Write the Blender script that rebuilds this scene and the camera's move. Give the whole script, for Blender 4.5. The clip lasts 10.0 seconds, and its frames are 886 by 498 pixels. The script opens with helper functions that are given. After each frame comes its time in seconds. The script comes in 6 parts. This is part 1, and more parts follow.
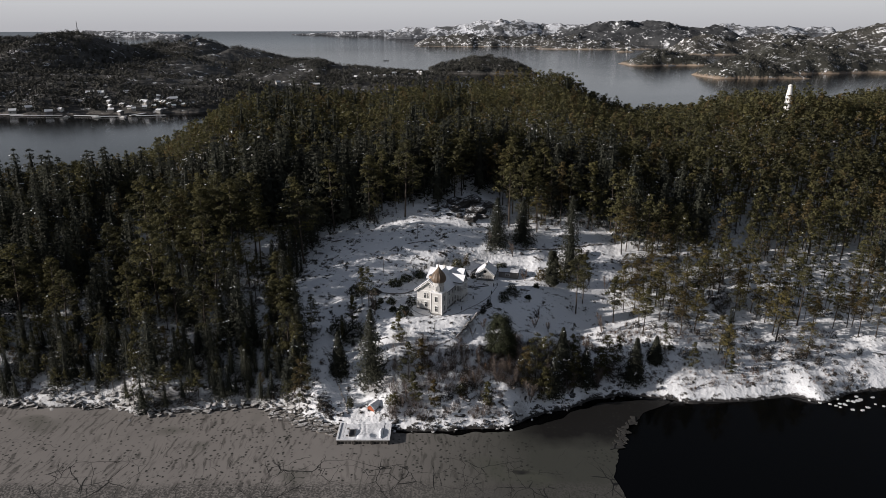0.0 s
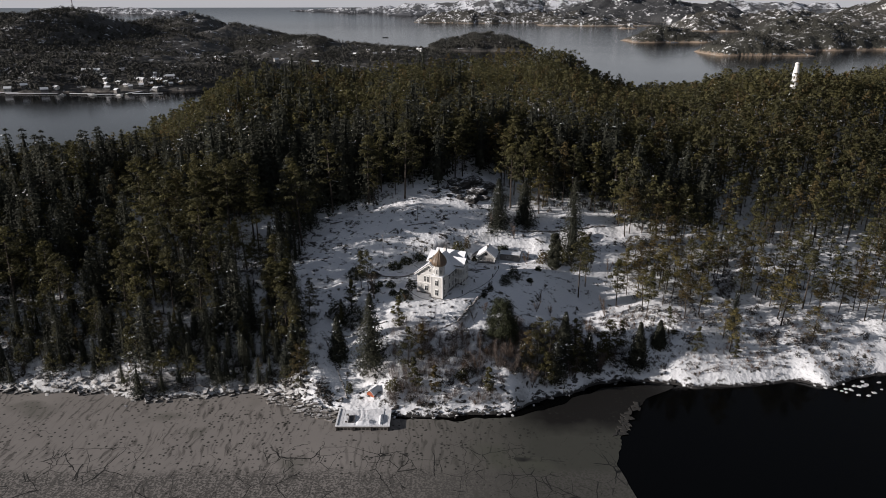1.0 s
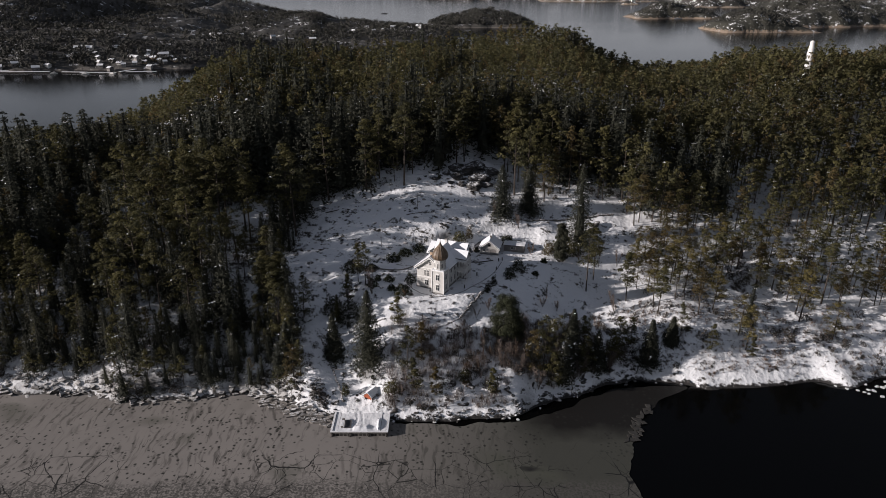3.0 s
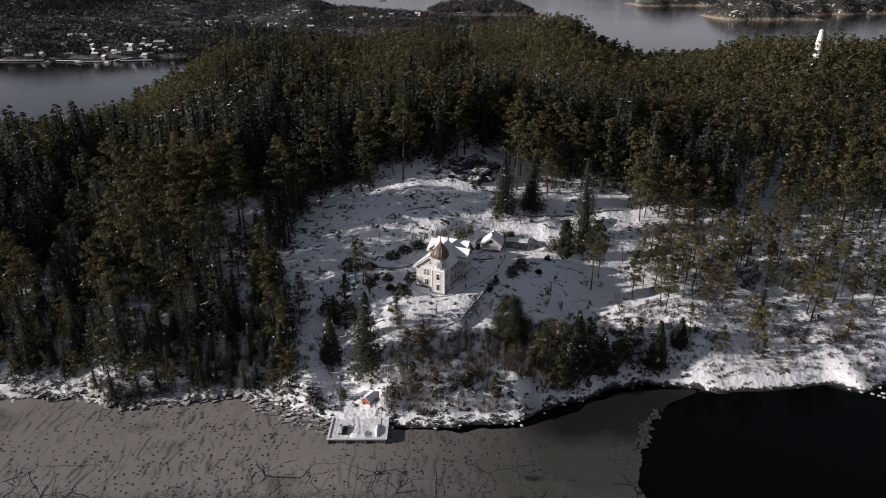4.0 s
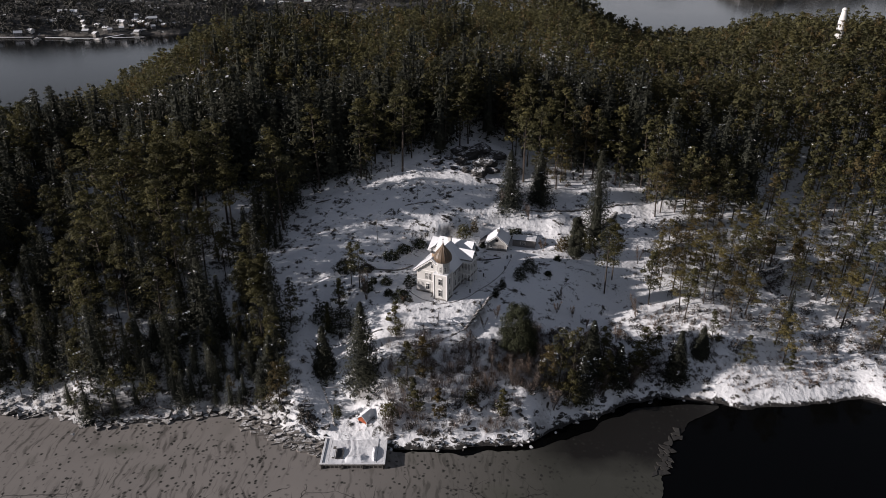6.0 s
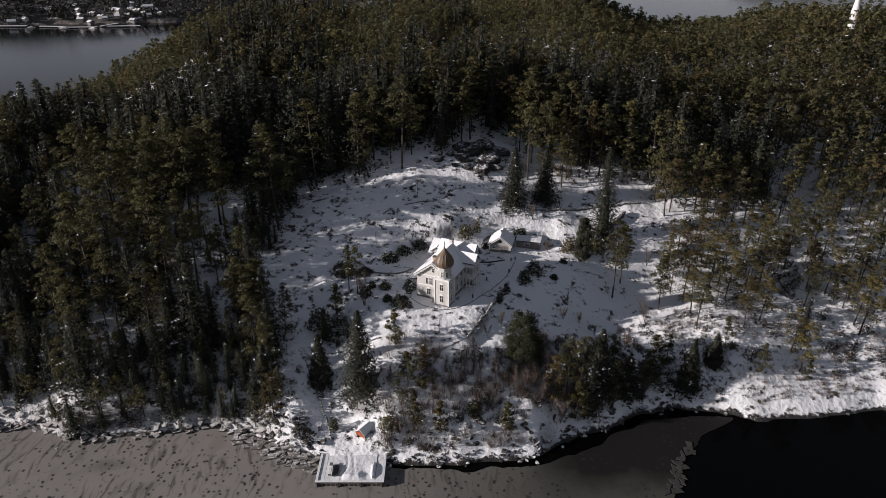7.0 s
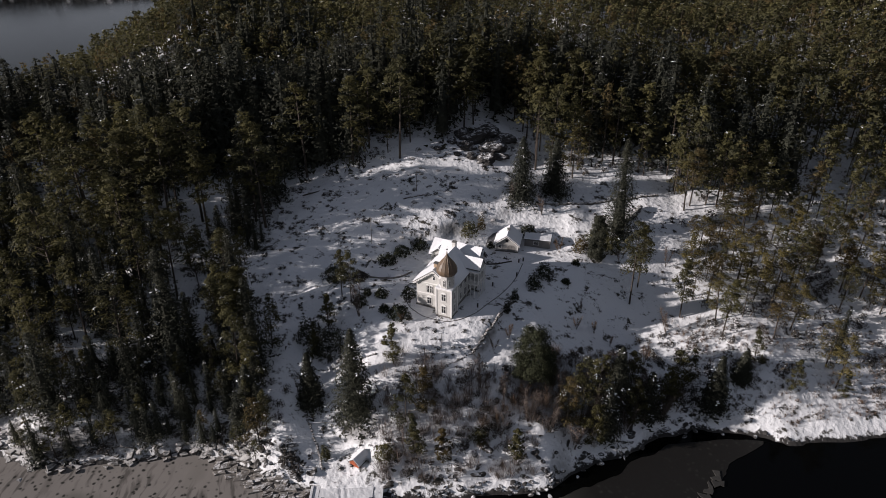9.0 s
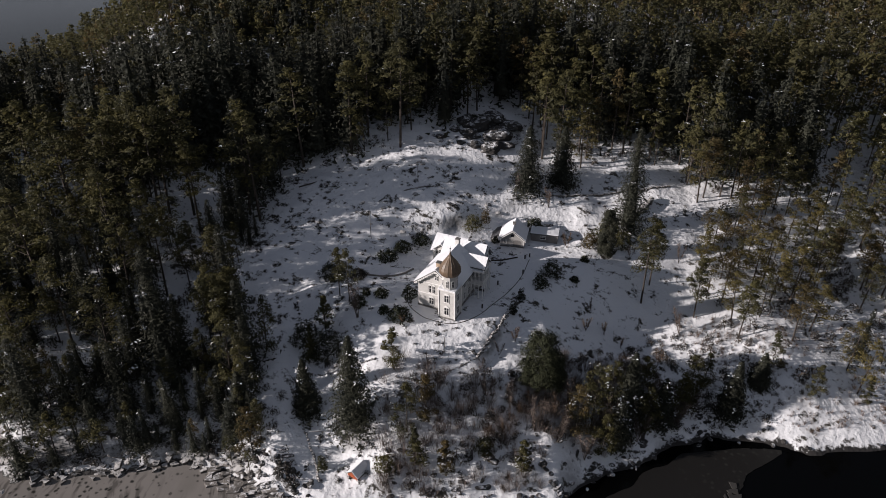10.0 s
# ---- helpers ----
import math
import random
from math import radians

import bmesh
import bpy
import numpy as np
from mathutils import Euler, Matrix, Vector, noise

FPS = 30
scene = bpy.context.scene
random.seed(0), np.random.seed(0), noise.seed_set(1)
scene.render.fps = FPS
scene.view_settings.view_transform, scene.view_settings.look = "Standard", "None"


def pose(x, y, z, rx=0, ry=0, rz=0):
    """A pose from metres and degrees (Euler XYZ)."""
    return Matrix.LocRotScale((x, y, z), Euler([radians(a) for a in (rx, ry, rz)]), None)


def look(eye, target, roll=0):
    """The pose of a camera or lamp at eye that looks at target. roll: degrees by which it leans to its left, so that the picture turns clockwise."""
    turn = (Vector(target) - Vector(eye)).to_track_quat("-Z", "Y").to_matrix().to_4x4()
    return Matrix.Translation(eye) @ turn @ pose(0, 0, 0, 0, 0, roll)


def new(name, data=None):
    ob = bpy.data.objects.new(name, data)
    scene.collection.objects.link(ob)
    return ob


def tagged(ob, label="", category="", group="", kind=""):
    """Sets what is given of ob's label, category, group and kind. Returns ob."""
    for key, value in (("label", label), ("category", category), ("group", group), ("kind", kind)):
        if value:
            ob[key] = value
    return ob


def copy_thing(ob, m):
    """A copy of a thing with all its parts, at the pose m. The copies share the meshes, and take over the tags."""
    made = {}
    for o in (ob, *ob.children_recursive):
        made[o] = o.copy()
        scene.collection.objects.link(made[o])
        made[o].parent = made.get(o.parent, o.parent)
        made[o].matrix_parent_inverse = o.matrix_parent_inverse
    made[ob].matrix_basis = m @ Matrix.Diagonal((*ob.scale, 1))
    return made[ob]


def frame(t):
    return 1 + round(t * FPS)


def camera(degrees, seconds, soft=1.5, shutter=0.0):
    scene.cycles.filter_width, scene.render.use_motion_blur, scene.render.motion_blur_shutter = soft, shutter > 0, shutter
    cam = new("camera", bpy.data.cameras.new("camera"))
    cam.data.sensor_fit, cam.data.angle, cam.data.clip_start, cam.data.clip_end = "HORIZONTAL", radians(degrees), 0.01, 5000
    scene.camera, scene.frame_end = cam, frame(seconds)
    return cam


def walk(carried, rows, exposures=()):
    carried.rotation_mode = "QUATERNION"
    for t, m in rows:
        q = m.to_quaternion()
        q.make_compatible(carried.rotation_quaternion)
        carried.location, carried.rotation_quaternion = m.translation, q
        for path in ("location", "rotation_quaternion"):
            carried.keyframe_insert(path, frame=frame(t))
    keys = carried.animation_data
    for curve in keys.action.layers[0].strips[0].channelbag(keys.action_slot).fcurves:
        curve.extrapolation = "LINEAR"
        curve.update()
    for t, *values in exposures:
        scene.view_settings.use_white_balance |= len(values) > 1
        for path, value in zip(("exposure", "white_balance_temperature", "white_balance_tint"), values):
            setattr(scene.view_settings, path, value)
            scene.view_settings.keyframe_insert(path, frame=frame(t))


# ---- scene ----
PATH = [
    (0, pose(0, 0, 100, 72, 0, 0)),
    (0.5, pose(-0.07, 1.92, 99.99, 71.1, 0, 0)),
    (1, pose(-0.15, 3.99, 100.01, 70.2, 0, 0)),
    (1.5, pose(-0.22, 6.46, 100.05, 69.6, 0, 0)),
    (2, pose(-0.36, 9.16, 100.09, 69.2, 0, 0)),
    (2.5, pose(-0.44, 12.17, 100.12, 68.8, 0, 0)),
    (4, pose(-0.95, 22.48, 100.22, 67.4, 0, -0.1)),
    (4.5, pose(-1.09, 26.06, 100.36, 66.9, 0, -0.1)),
    (5, pose(-1.24, 29.92, 100.41, 66.5, 0, -0.1)),
    (5.5, pose(-1.39, 33.95, 100.56, 66, 0, -0.1)),
    (7, pose(-1.9, 46.53, 100.77, 64.5, 0, -0.1)),
    (7.5, pose(-2.04, 50.8, 100.92, 64.1, 0, -0.1)),
    (8, pose(-2.19, 55.21, 101.02, 63.5, 0, -0.1)),
    (8.5, pose(-2.48, 59.6, 101.05, 62.7, 0, -0.2)),
    (9, pose(-2.56, 64.01, 101.16, 61.9, 0, -0.2)),
    (9.5, pose(-2.77, 68.39, 101.19, 61, 0, -0.2)),
    (10, pose(-2.92, 72.89, 101.34, 60, 0, -0.1)),
]
cam = camera(66.0, 10.0, soft=0.8)
walk(cam, PATH, exposures=((0, 0.25, 6500, 12), (2.5, 0.22, 6500, 15), (10, 0.2, 6500, 16)))

# ---- light ----
SUN_TURN, SUN_RISE = 11.5, 15.8
AWAY = Vector((math.cos(radians(SUN_TURN)) * math.cos(radians(SUN_RISE)), math.sin(radians(SUN_TURN)) * math.cos(radians(SUN_RISE)), -math.sin(radians(SUN_RISE))))
sun = new("sun", bpy.data.lights.new("sun", "SUN"))
sun.data.energy, sun.data.angle, sun.data.color = 5.0, radians(0.6), (1.0, 0.94, 0.88)
sun.matrix_world = look((-400, -100, 300), Vector((-400, -100, 300)) + AWAY)

world = bpy.data.worlds.new("sky")
scene.world = world
world.use_nodes = True
wn, wl = world.node_tree.nodes, world.node_tree.links
wn.clear()
sky = wn.new("ShaderNodeTexSky")
sky.sky_type, sky.sun_disc, sky.sun_elevation, sky.sun_rotation = "NISHITA", False, radians(SUN_RISE), radians(270 - SUN_TURN)
sky.air_density, sky.dust_density, sky.ozone_density = 1.0, 0.6, 1.5
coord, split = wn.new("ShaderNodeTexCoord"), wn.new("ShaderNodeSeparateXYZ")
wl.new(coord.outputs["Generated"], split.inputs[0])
# hand-set sky ramp: dark middle band for black water, brighter overhead as fill
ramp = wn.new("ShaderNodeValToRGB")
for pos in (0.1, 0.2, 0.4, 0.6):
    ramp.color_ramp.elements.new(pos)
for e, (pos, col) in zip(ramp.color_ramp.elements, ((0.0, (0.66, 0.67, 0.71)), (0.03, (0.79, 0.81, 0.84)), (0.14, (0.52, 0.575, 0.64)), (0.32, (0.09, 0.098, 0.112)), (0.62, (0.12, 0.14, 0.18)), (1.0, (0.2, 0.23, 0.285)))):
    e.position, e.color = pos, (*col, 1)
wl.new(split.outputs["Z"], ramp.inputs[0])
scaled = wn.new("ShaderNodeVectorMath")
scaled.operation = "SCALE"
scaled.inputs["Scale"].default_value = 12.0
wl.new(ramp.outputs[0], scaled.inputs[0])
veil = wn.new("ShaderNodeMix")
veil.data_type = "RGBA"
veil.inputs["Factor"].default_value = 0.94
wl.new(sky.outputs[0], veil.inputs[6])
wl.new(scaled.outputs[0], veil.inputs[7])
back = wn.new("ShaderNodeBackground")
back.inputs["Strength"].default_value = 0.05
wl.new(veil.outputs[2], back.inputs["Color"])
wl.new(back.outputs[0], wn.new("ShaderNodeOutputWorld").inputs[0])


# ---- materials ----
def material(name, colour, rough=0.7, other=None, size=1.0, second=None, fine=0.0, bump=0.0, bump_size=None, spread=0.0, metal=0.0, sharp=0.2, sheen=None):
    """Two noises mix colour with other (broad) and second (fine); bump adds relief; spread varies brightness from piece to piece."""
    m = bpy.data.materials.new(name)
    m.use_nodes = True
    n, l = m.node_tree.nodes, m.node_tree.links
    b = n["Principled BSDF"]
    b.inputs["Roughness"].default_value, b.inputs["Metallic"].default_value = rough, metal
    if sheen is not None:
        b.inputs["Specular IOR Level"].default_value = sheen
    at = n.new("ShaderNodeNewGeometry")
    base = n.new("ShaderNodeRGB")
    base.outputs[0].default_value = (*colour, 1)
    out = base.outputs[0]

    def mixed(out, col, scale, middle):
        tex, ramp, mix = n.new("ShaderNodeTexNoise"), n.new("ShaderNodeMapRange"), n.new("ShaderNodeMix")
        tex.inputs["Scale"].default_value, tex.inputs["Detail"].default_value, tex.inputs["Roughness"].default_value = scale, 6, 0.65
        l.new(at.outputs["Position"], tex.inputs["Vector"])
        ramp.inputs["From Min"].default_value, ramp.inputs["From Max"].default_value = middle - sharp, middle + sharp
        l.new(tex.outputs["Fac"], ramp.inputs["Value"])
        mix.data_type = "RGBA"
        mix.inputs[7].default_value = (*col, 1)
        l.new(ramp.outputs[0], mix.inputs["Factor"])
        l.new(out, mix.inputs[6])
        return mix.outputs[2]
    if other:
        out = mixed(out, other, 1 / size, 0.52)
    if second:
        out = mixed(out, second, 1 / (fine or size * 0.15), 0.58)
    if spread:
        info, add, hsv = n.new("ShaderNodeObjectInfo"), n.new("ShaderNodeMath"), n.new("ShaderNodeHueSaturation")
        l.new(info.outputs["Random"], add.inputs[0])
        l.new(at.outputs["Random Per Island"], add.inputs[1])
        ramp = n.new("ShaderNodeMapRange")
        ramp.inputs["From Max"].default_value, ramp.inputs["To Min"].default_value, ramp.inputs["To Max"].default_value = 2, 1 - spread, 1 + spread
        l.new(add.outputs[0], ramp.inputs["Value"])
        l.new(ramp.outputs[0], hsv.inputs["Value"])
        l.new(out, hsv.inputs["Color"])
        out = hsv.outputs[0]
    l.new(out, b.inputs["Base Color"])
    if bump:
        tex, rel = n.new("ShaderNodeTexNoise"), n.new("ShaderNodeBump")
        tex.inputs["Scale"].default_value, tex.inputs["Detail"].default_value = 1 / (bump_size or size), 8
        l.new(at.outputs["Position"], tex.inputs["Vector"])
        rel.inputs["Distance"].default_value, rel.inputs["Strength"].default_value = bump, 1
        l.new(tex.outputs["Fac"], rel.inputs["Height"])
        l.new(rel.outputs[0], b.inputs["Normal"])
    return m


def snowy(name, under, other, rough=0.8, size=6.0, slope=(0.55, 0.8), patch=(0.5, 0.62), snow=(0.8, 0.81, 0.83), coast=None, bump=0.25, fine=1.2):
    """Snow that lies on what faces up, thin or missing on steep sides and in patches of scrub."""
    m = material(name, under, rough, other, size * 0.5, None, bump=bump, bump_size=fine)
    n, l = m.node_tree.nodes, m.node_tree.links
    b = n["Principled BSDF"]
    ground = b.inputs["Base Color"].links[0].from_socket
    at = n.new("ShaderNodeNewGeometry")
    sep = n.new("ShaderNodeSeparateXYZ")
    l.new(at.outputs["Normal"], sep.inputs[0])
    up, bare, both = n.new("ShaderNodeMapRange"), n.new("ShaderNodeMapRange"), n.new("ShaderNodeMath")
    tex, tex2, add = n.new("ShaderNodeTexNoise"), n.new("ShaderNodeTexNoise"), n.new("ShaderNodeMath")
    for t, s in ((tex, 1 / size), (tex2, 1 / fine)):
        t.inputs["Scale"].default_value, t.inputs["Detail"].default_value, t.inputs["Roughness"].default_value = s, 7, 0.7
        l.new(at.outputs["Position"], t.inputs["Vector"])
    add.operation = "MULTIPLY_ADD"
    add.inputs[1].default_value = 0.22
    l.new(tex2.outputs["Fac"], add.inputs[0])
    l.new(sep.outputs["Z"], add.inputs[2])
    up.inputs["From Min"].default_value, up.inputs["From Max"].default_value = slope[0] + 0.11, slope[1] + 0.11
    l.new(add.outputs[0], up.inputs["Value"])
    average = n.new("ShaderNodeMix")
    average.inputs["Factor"].default_value = 0.45
    l.new(tex.outputs["Fac"], average.inputs[2])
    l.new(tex2.outputs["Fac"], average.inputs[3])
    bare.inputs["From Min"].default_value, bare.inputs["From Max"].default_value = patch[0], patch[1]
    bare.inputs["To Min"].default_value, bare.inputs["To Max"].default_value = 1, 0
    l.new(average.outputs[0], bare.inputs["Value"])
    both.operation = "MULTIPLY"
    l.new(up.outputs[0], both.inputs[0])
    l.new(bare.outputs[0], both.inputs[1])
    cover = both.outputs[0]
    if coast:
        where, low, cut = n.new("ShaderNodeSeparateXYZ"), n.new("ShaderNodeMapRange"), n.new("ShaderNodeMath")
        l.new(at.outputs["Position"], where.inputs[0])
        low.inputs["From Min"].default_value, low.inputs["From Max"].default_value = coast[0], coast[0] * 1.6
        jag = n.new("ShaderNodeMath")
        jag.operation = "MULTIPLY_ADD"
        jag.inputs[1].default_value = -7.0 * coast[0]
        l.new(tex2.outputs["Fac"], jag.inputs[0])
        lift = n.new("ShaderNodeMath")
        lift.inputs[1].default_value = 3.5 * coast[0]
        l.new(where.outputs["Z"], lift.inputs[0])
        l.new(lift.outputs[0], jag.inputs[2])
        l.new(jag.outputs[0], low.inputs["Value"])
        cut.operation = "MULTIPLY"
        l.new(low.outputs[0], cut.inputs[0])
        l.new(cover, cut.inputs[1])
        rock = n.new("ShaderNodeMix")
        rock.data_type = "RGBA"
        rock.inputs[6].default_value = (*coast[1], 1)
        l.new(low.outputs[0], rock.inputs["Factor"])
        l.new(ground, rock.inputs[7])
        ground, cover = rock.outputs[2], cut.outputs[0]
    mix = n.new("ShaderNodeMix")
    mix.data_type = "RGBA"
    mix.inputs[7].default_value = (*snow, 1)
    l.new(cover, mix.inputs["Factor"])
    l.new(ground, mix.inputs[6])
    l.new(mix.outputs[2], b.inputs["Base Color"])
    return m


SNOW = material("snow", (0.82, 0.83, 0.85), 0.6, (0.76, 0.78, 0.81), 3.0, bump=0.12, bump_size=0.8)
GROUND = snowy("snowy_ground", (0.055, 0.045, 0.032), (0.03, 0.028, 0.022), size=5, slope=(0.62, 0.8), patch=(0.54, 0.59), bump=0.42, coast=(0.45, (0.022, 0.02, 0.019)), fine=1.5)
FAR = snowy("far_land", (0.03, 0.03, 0.024), (0.05, 0.045, 0.038), size=30, slope=(0.45, 0.75), patch=(0.43, 0.465), bump=4, fine=9, coast=(4, (0.26, 0.21, 0.16)))
FAR_WOOD = snowy("far_wooded_land", (0.04, 0.04, 0.036), (0.055, 0.05, 0.044), size=30, slope=(0.5, 0.8), patch=(0.4, 0.44), bump=5, fine=12, coast=(1.2, (0.1, 0.09, 0.08)))
# greyer, bluer snow and rock: distance haze put into the base colours
FAR_SNOW = snowy("hazed_snowy_hills", (0.07, 0.075, 0.08), (0.09, 0.09, 0.09), size=110, slope=(0.2, 0.5), patch=(0.47, 0.53), snow=(0.62, 0.64, 0.68), bump=8, fine=30, coast=(50, (0.08, 0.085, 0.095)))
FAR_CLIFF = snowy("far_cliffs", (0.036, 0.034, 0.024), (0.02, 0.021, 0.016), size=22, slope=(0.45, 0.75), patch=(0.41, 0.45), bump=2.5, fine=6, coast=(3.2, (0.22, 0.17, 0.125)))
# dark slopes with some blue-grey aerial haze mixed into their colour
FAR_WOOD_HILL = snowy("far_wooded_hills", (0.03, 0.032, 0.034), (0.045, 0.046, 0.048), size=70, slope=(0.4, 0.7), patch=(0.415, 0.45), bump=6, fine=18, coast=(5, (0.14, 0.13, 0.12)))
ROCK = snowy("snowy_rock", (0.11, 0.1, 0.09), (0.05, 0.047, 0.043), size=1.5, slope=(0.62, 0.85), patch=(0.5, 0.62), snow=(0.5, 0.49, 0.48), bump=0.15, fine=0.4)
SLAB = snowy("glazed_shore_slab", (0.24, 0.22, 0.2), (0.13, 0.12, 0.11), size=2.5, slope=(0.8, 0.95), patch=(0.42, 0.52), snow=(0.72, 0.72, 0.73), bump=0.08, fine=0.5)
CRAG = snowy("crag", (0.03, 0.028, 0.027), (0.05, 0.046, 0.043), size=4, slope=(0.72, 0.95), patch=(0.42, 0.5), bump=0.4, fine=1)
WATER = material("sea_water", (0.0015, 0.0016, 0.0017), 0.09, bump=0.02, bump_size=1.5, sheen=0.09)


def ruffle(m):
    """Wind roughens the open fjord past the headland; the sheltered bay stays glassy."""
    n, l = m.node_tree.nodes, m.node_tree.links
    b = n["Principled BSDF"]
    at, sep, wide, add, far = n.new("ShaderNodeNewGeometry"), n.new("ShaderNodeSeparateXYZ"), n.new("ShaderNodeTexNoise"), n.new("ShaderNodeMath"), n.new("ShaderNodeMapRange")
    l.new(at.outputs["Position"], sep.inputs[0])
    l.new(at.outputs["Position"], wide.inputs["Vector"])
    wide.inputs["Scale"].default_value, wide.inputs["Detail"].default_value = 0.0022, 4
    add.operation = "MULTIPLY_ADD"
    add.inputs[1].default_value = 1500.0
    l.new(wide.outputs["Fac"], add.inputs[0])
    l.new(sep.outputs["Y"], add.inputs[2])
    far.inputs["From Min"].default_value, far.inputs["From Max"].default_value = 1650, 2500
    far.inputs["To Min"].default_value, far.inputs["To Max"].default_value = 0.1, 0.16
    l.new(add.outputs[0], far.inputs["Value"])
    l.new(far.outputs[0], b.inputs["Roughness"])


ruffle(WATER)
BARK = material("pine_bark", (0.055, 0.042, 0.032), 0.9, (0.035, 0.029, 0.025), 0.8, bump=0.03, bump_size=0.1, spread=0.3)
DARK_BARK = material("spruce_bark", (0.05, 0.042, 0.035), 0.9, (0.03, 0.026, 0.023), 0.8, bump=0.03, bump_size=0.1, spread=0.3)
PINE = material("pine_needles", (0.092, 0.084, 0.034), 0.75, (0.055, 0.056, 0.032), 8, spread=0.34, sheen=0.2, sharp=0.12)
# brighter, yellower copy of the pine colour: sunlight painted into the eastern crowns
SUNLIT_PINE = material("sunlit_pine_needles", (0.145, 0.12, 0.045), 0.75, (0.1, 0.088, 0.04), 6, spread=0.34, sheen=0.2, sharp=0.12)
SPRUCE = material("spruce_needles", (0.055, 0.057, 0.041), 0.75, (0.04, 0.044, 0.036), 8, spread=0.34, sheen=0.2, sharp=0.12)
# needle colour lifted and greyed to carry the haze of distance
FAR_LEAF = material("hazed_conifers", (0.085, 0.082, 0.07), 0.85, (0.062, 0.064, 0.06), 40, spread=0.15, sheen=0.1)
BROWNED = material("browned_needles", (0.11, 0.08, 0.034), 0.8, (0.08, 0.068, 0.034), 5, spread=0.25, sheen=0.2)
TWIG = material("bare_twigs", (0.13, 0.1, 0.085), 0.9, (0.085, 0.07, 0.062), 2, spread=0.4)
RUST_TWIG = material("rusty_twigs", (0.13, 0.078, 0.048), 0.9, (0.09, 0.066, 0.046), 2, spread=0.4)
GLOSS_LEAF = material("glossy_evergreen_leaves", (0.032, 0.036, 0.016), 0.8, (0.018, 0.022, 0.011), 2, spread=0.3, sheen=0.25)
HEATH = material("dark_heather", (0.055, 0.044, 0.034), 0.9, (0.025, 0.024, 0.02), 1.5, spread=0.5)
WHITE = material("white_painted_boards", (0.58, 0.57, 0.55), 0.6, (0.45, 0.44, 0.42), 1.6, (0.52, 0.51, 0.49), 0.3, bump=0.01, bump_size=0.3)
TRIM = material("white_trim_paint", (0.78, 0.77, 0.75), 0.5, (0.68, 0.67, 0.65), 1.2)
GREY_BOARD = material("weathered_grey_boards", (0.22, 0.21, 0.2), 0.8, (0.15, 0.14, 0.135), 1.5, bump=0.01, bump_size=0.2)
STONE = material("grey_stone", (0.2, 0.19, 0.18), 0.85, (0.11, 0.105, 0.1), 0.9, bump=0.05, bump_size=0.3, spread=0.25)
COPPER = material("brown_copper_sheet", (0.16, 0.105, 0.065), 0.5, (0.1, 0.072, 0.05), 1.2, bump=0.01, bump_size=0.4)
SLATE = material("dark_slate", (0.05, 0.05, 0.055), 0.6, (0.08, 0.08, 0.085), 1.0, bump=0.02, bump_size=0.3)
GLASS = material("dark_window_glass", (0.015, 0.017, 0.02), 0.08)
RED = material("orange_red_boards", (0.42, 0.1, 0.035), 0.65, (0.32, 0.075, 0.03), 0.8, bump=0.008, bump_size=0.1)
PLANK = material("grey_quay_timber", (0.16, 0.15, 0.14), 0.85, (0.09, 0.085, 0.08), 0.7, bump=0.02, bump_size=0.2, spread=0.3)
TAR = material("tarred_timber", (0.025, 0.022, 0.02), 0.7, (0.045, 0.04, 0.036), 0.5, bump=0.02, bump_size=0.2)
BRICK = material("tan_chimney_brick", (0.42, 0.3, 0.2), 0.85, (0.33, 0.24, 0.17), 0.4, bump=0.01, bump_size=0.1)
PALE = material("pale_house_paint", (0.4, 0.39, 0.37), 0.7, (0.3, 0.29, 0.28), 4)
OCHRE = material("ochre_house_paint", (0.34, 0.24, 0.14), 0.7, (0.28, 0.2, 0.12), 4)


def leafy(m, part=0.42):
    """Lets some of the light through a needle or leaf."""
    n, l = m.node_tree.nodes, m.node_tree.links
    b = n["Principled BSDF"]
    thin, mix = n.new("ShaderNodeBsdfTranslucent"), n.new("ShaderNodeMixShader")
    l.new(b.inputs["Base Color"].links[0].from_socket, thin.inputs["Color"])
    mix.inputs[0].default_value = part
    l.new(b.outputs[0], mix.inputs[1])
    l.new(thin.outputs[0], mix.inputs[2])
    l.new(mix.outputs[0], n["Material Output"].inputs["Surface"])


for m in (PINE, SUNLIT_PINE, SPRUCE, BROWNED):
    leafy(m)
IRON = material("dark_iron", (0.03, 0.03, 0.032), 0.6, (0.05, 0.045, 0.04), 0.5)


# ---- mesh helpers ----
def mesh_of(name, verts, faces, mats, which=None, smooth=False):
    """A mesh from arrays; faces all have the same number of corners."""
    verts, faces = np.asarray(verts, np.float32), np.asarray(faces, np.int32)
    me = bpy.data.meshes.new(name)
    k = faces.shape[1]
    me.vertices.add(len(verts))
    me.vertices.foreach_set("co", verts.ravel())
    me.loops.add(faces.size)
    me.loops.foreach_set("vertex_index", faces.ravel())
    me.polygons.add(len(faces))
    me.polygons.foreach_set("loop_start", np.arange(0, faces.size, k, dtype=np.int32))
    if which is not None:
        me.polygons.foreach_set("material_index", np.asarray(which, np.int32))
    if smooth:
        me.polygons.foreach_set("use_smooth", np.ones(len(faces), bool))
    for m in mats if isinstance(mats, (list, tuple)) else [mats]:
        me.materials.append(m)
    me.update()
    me.validate()
    return me


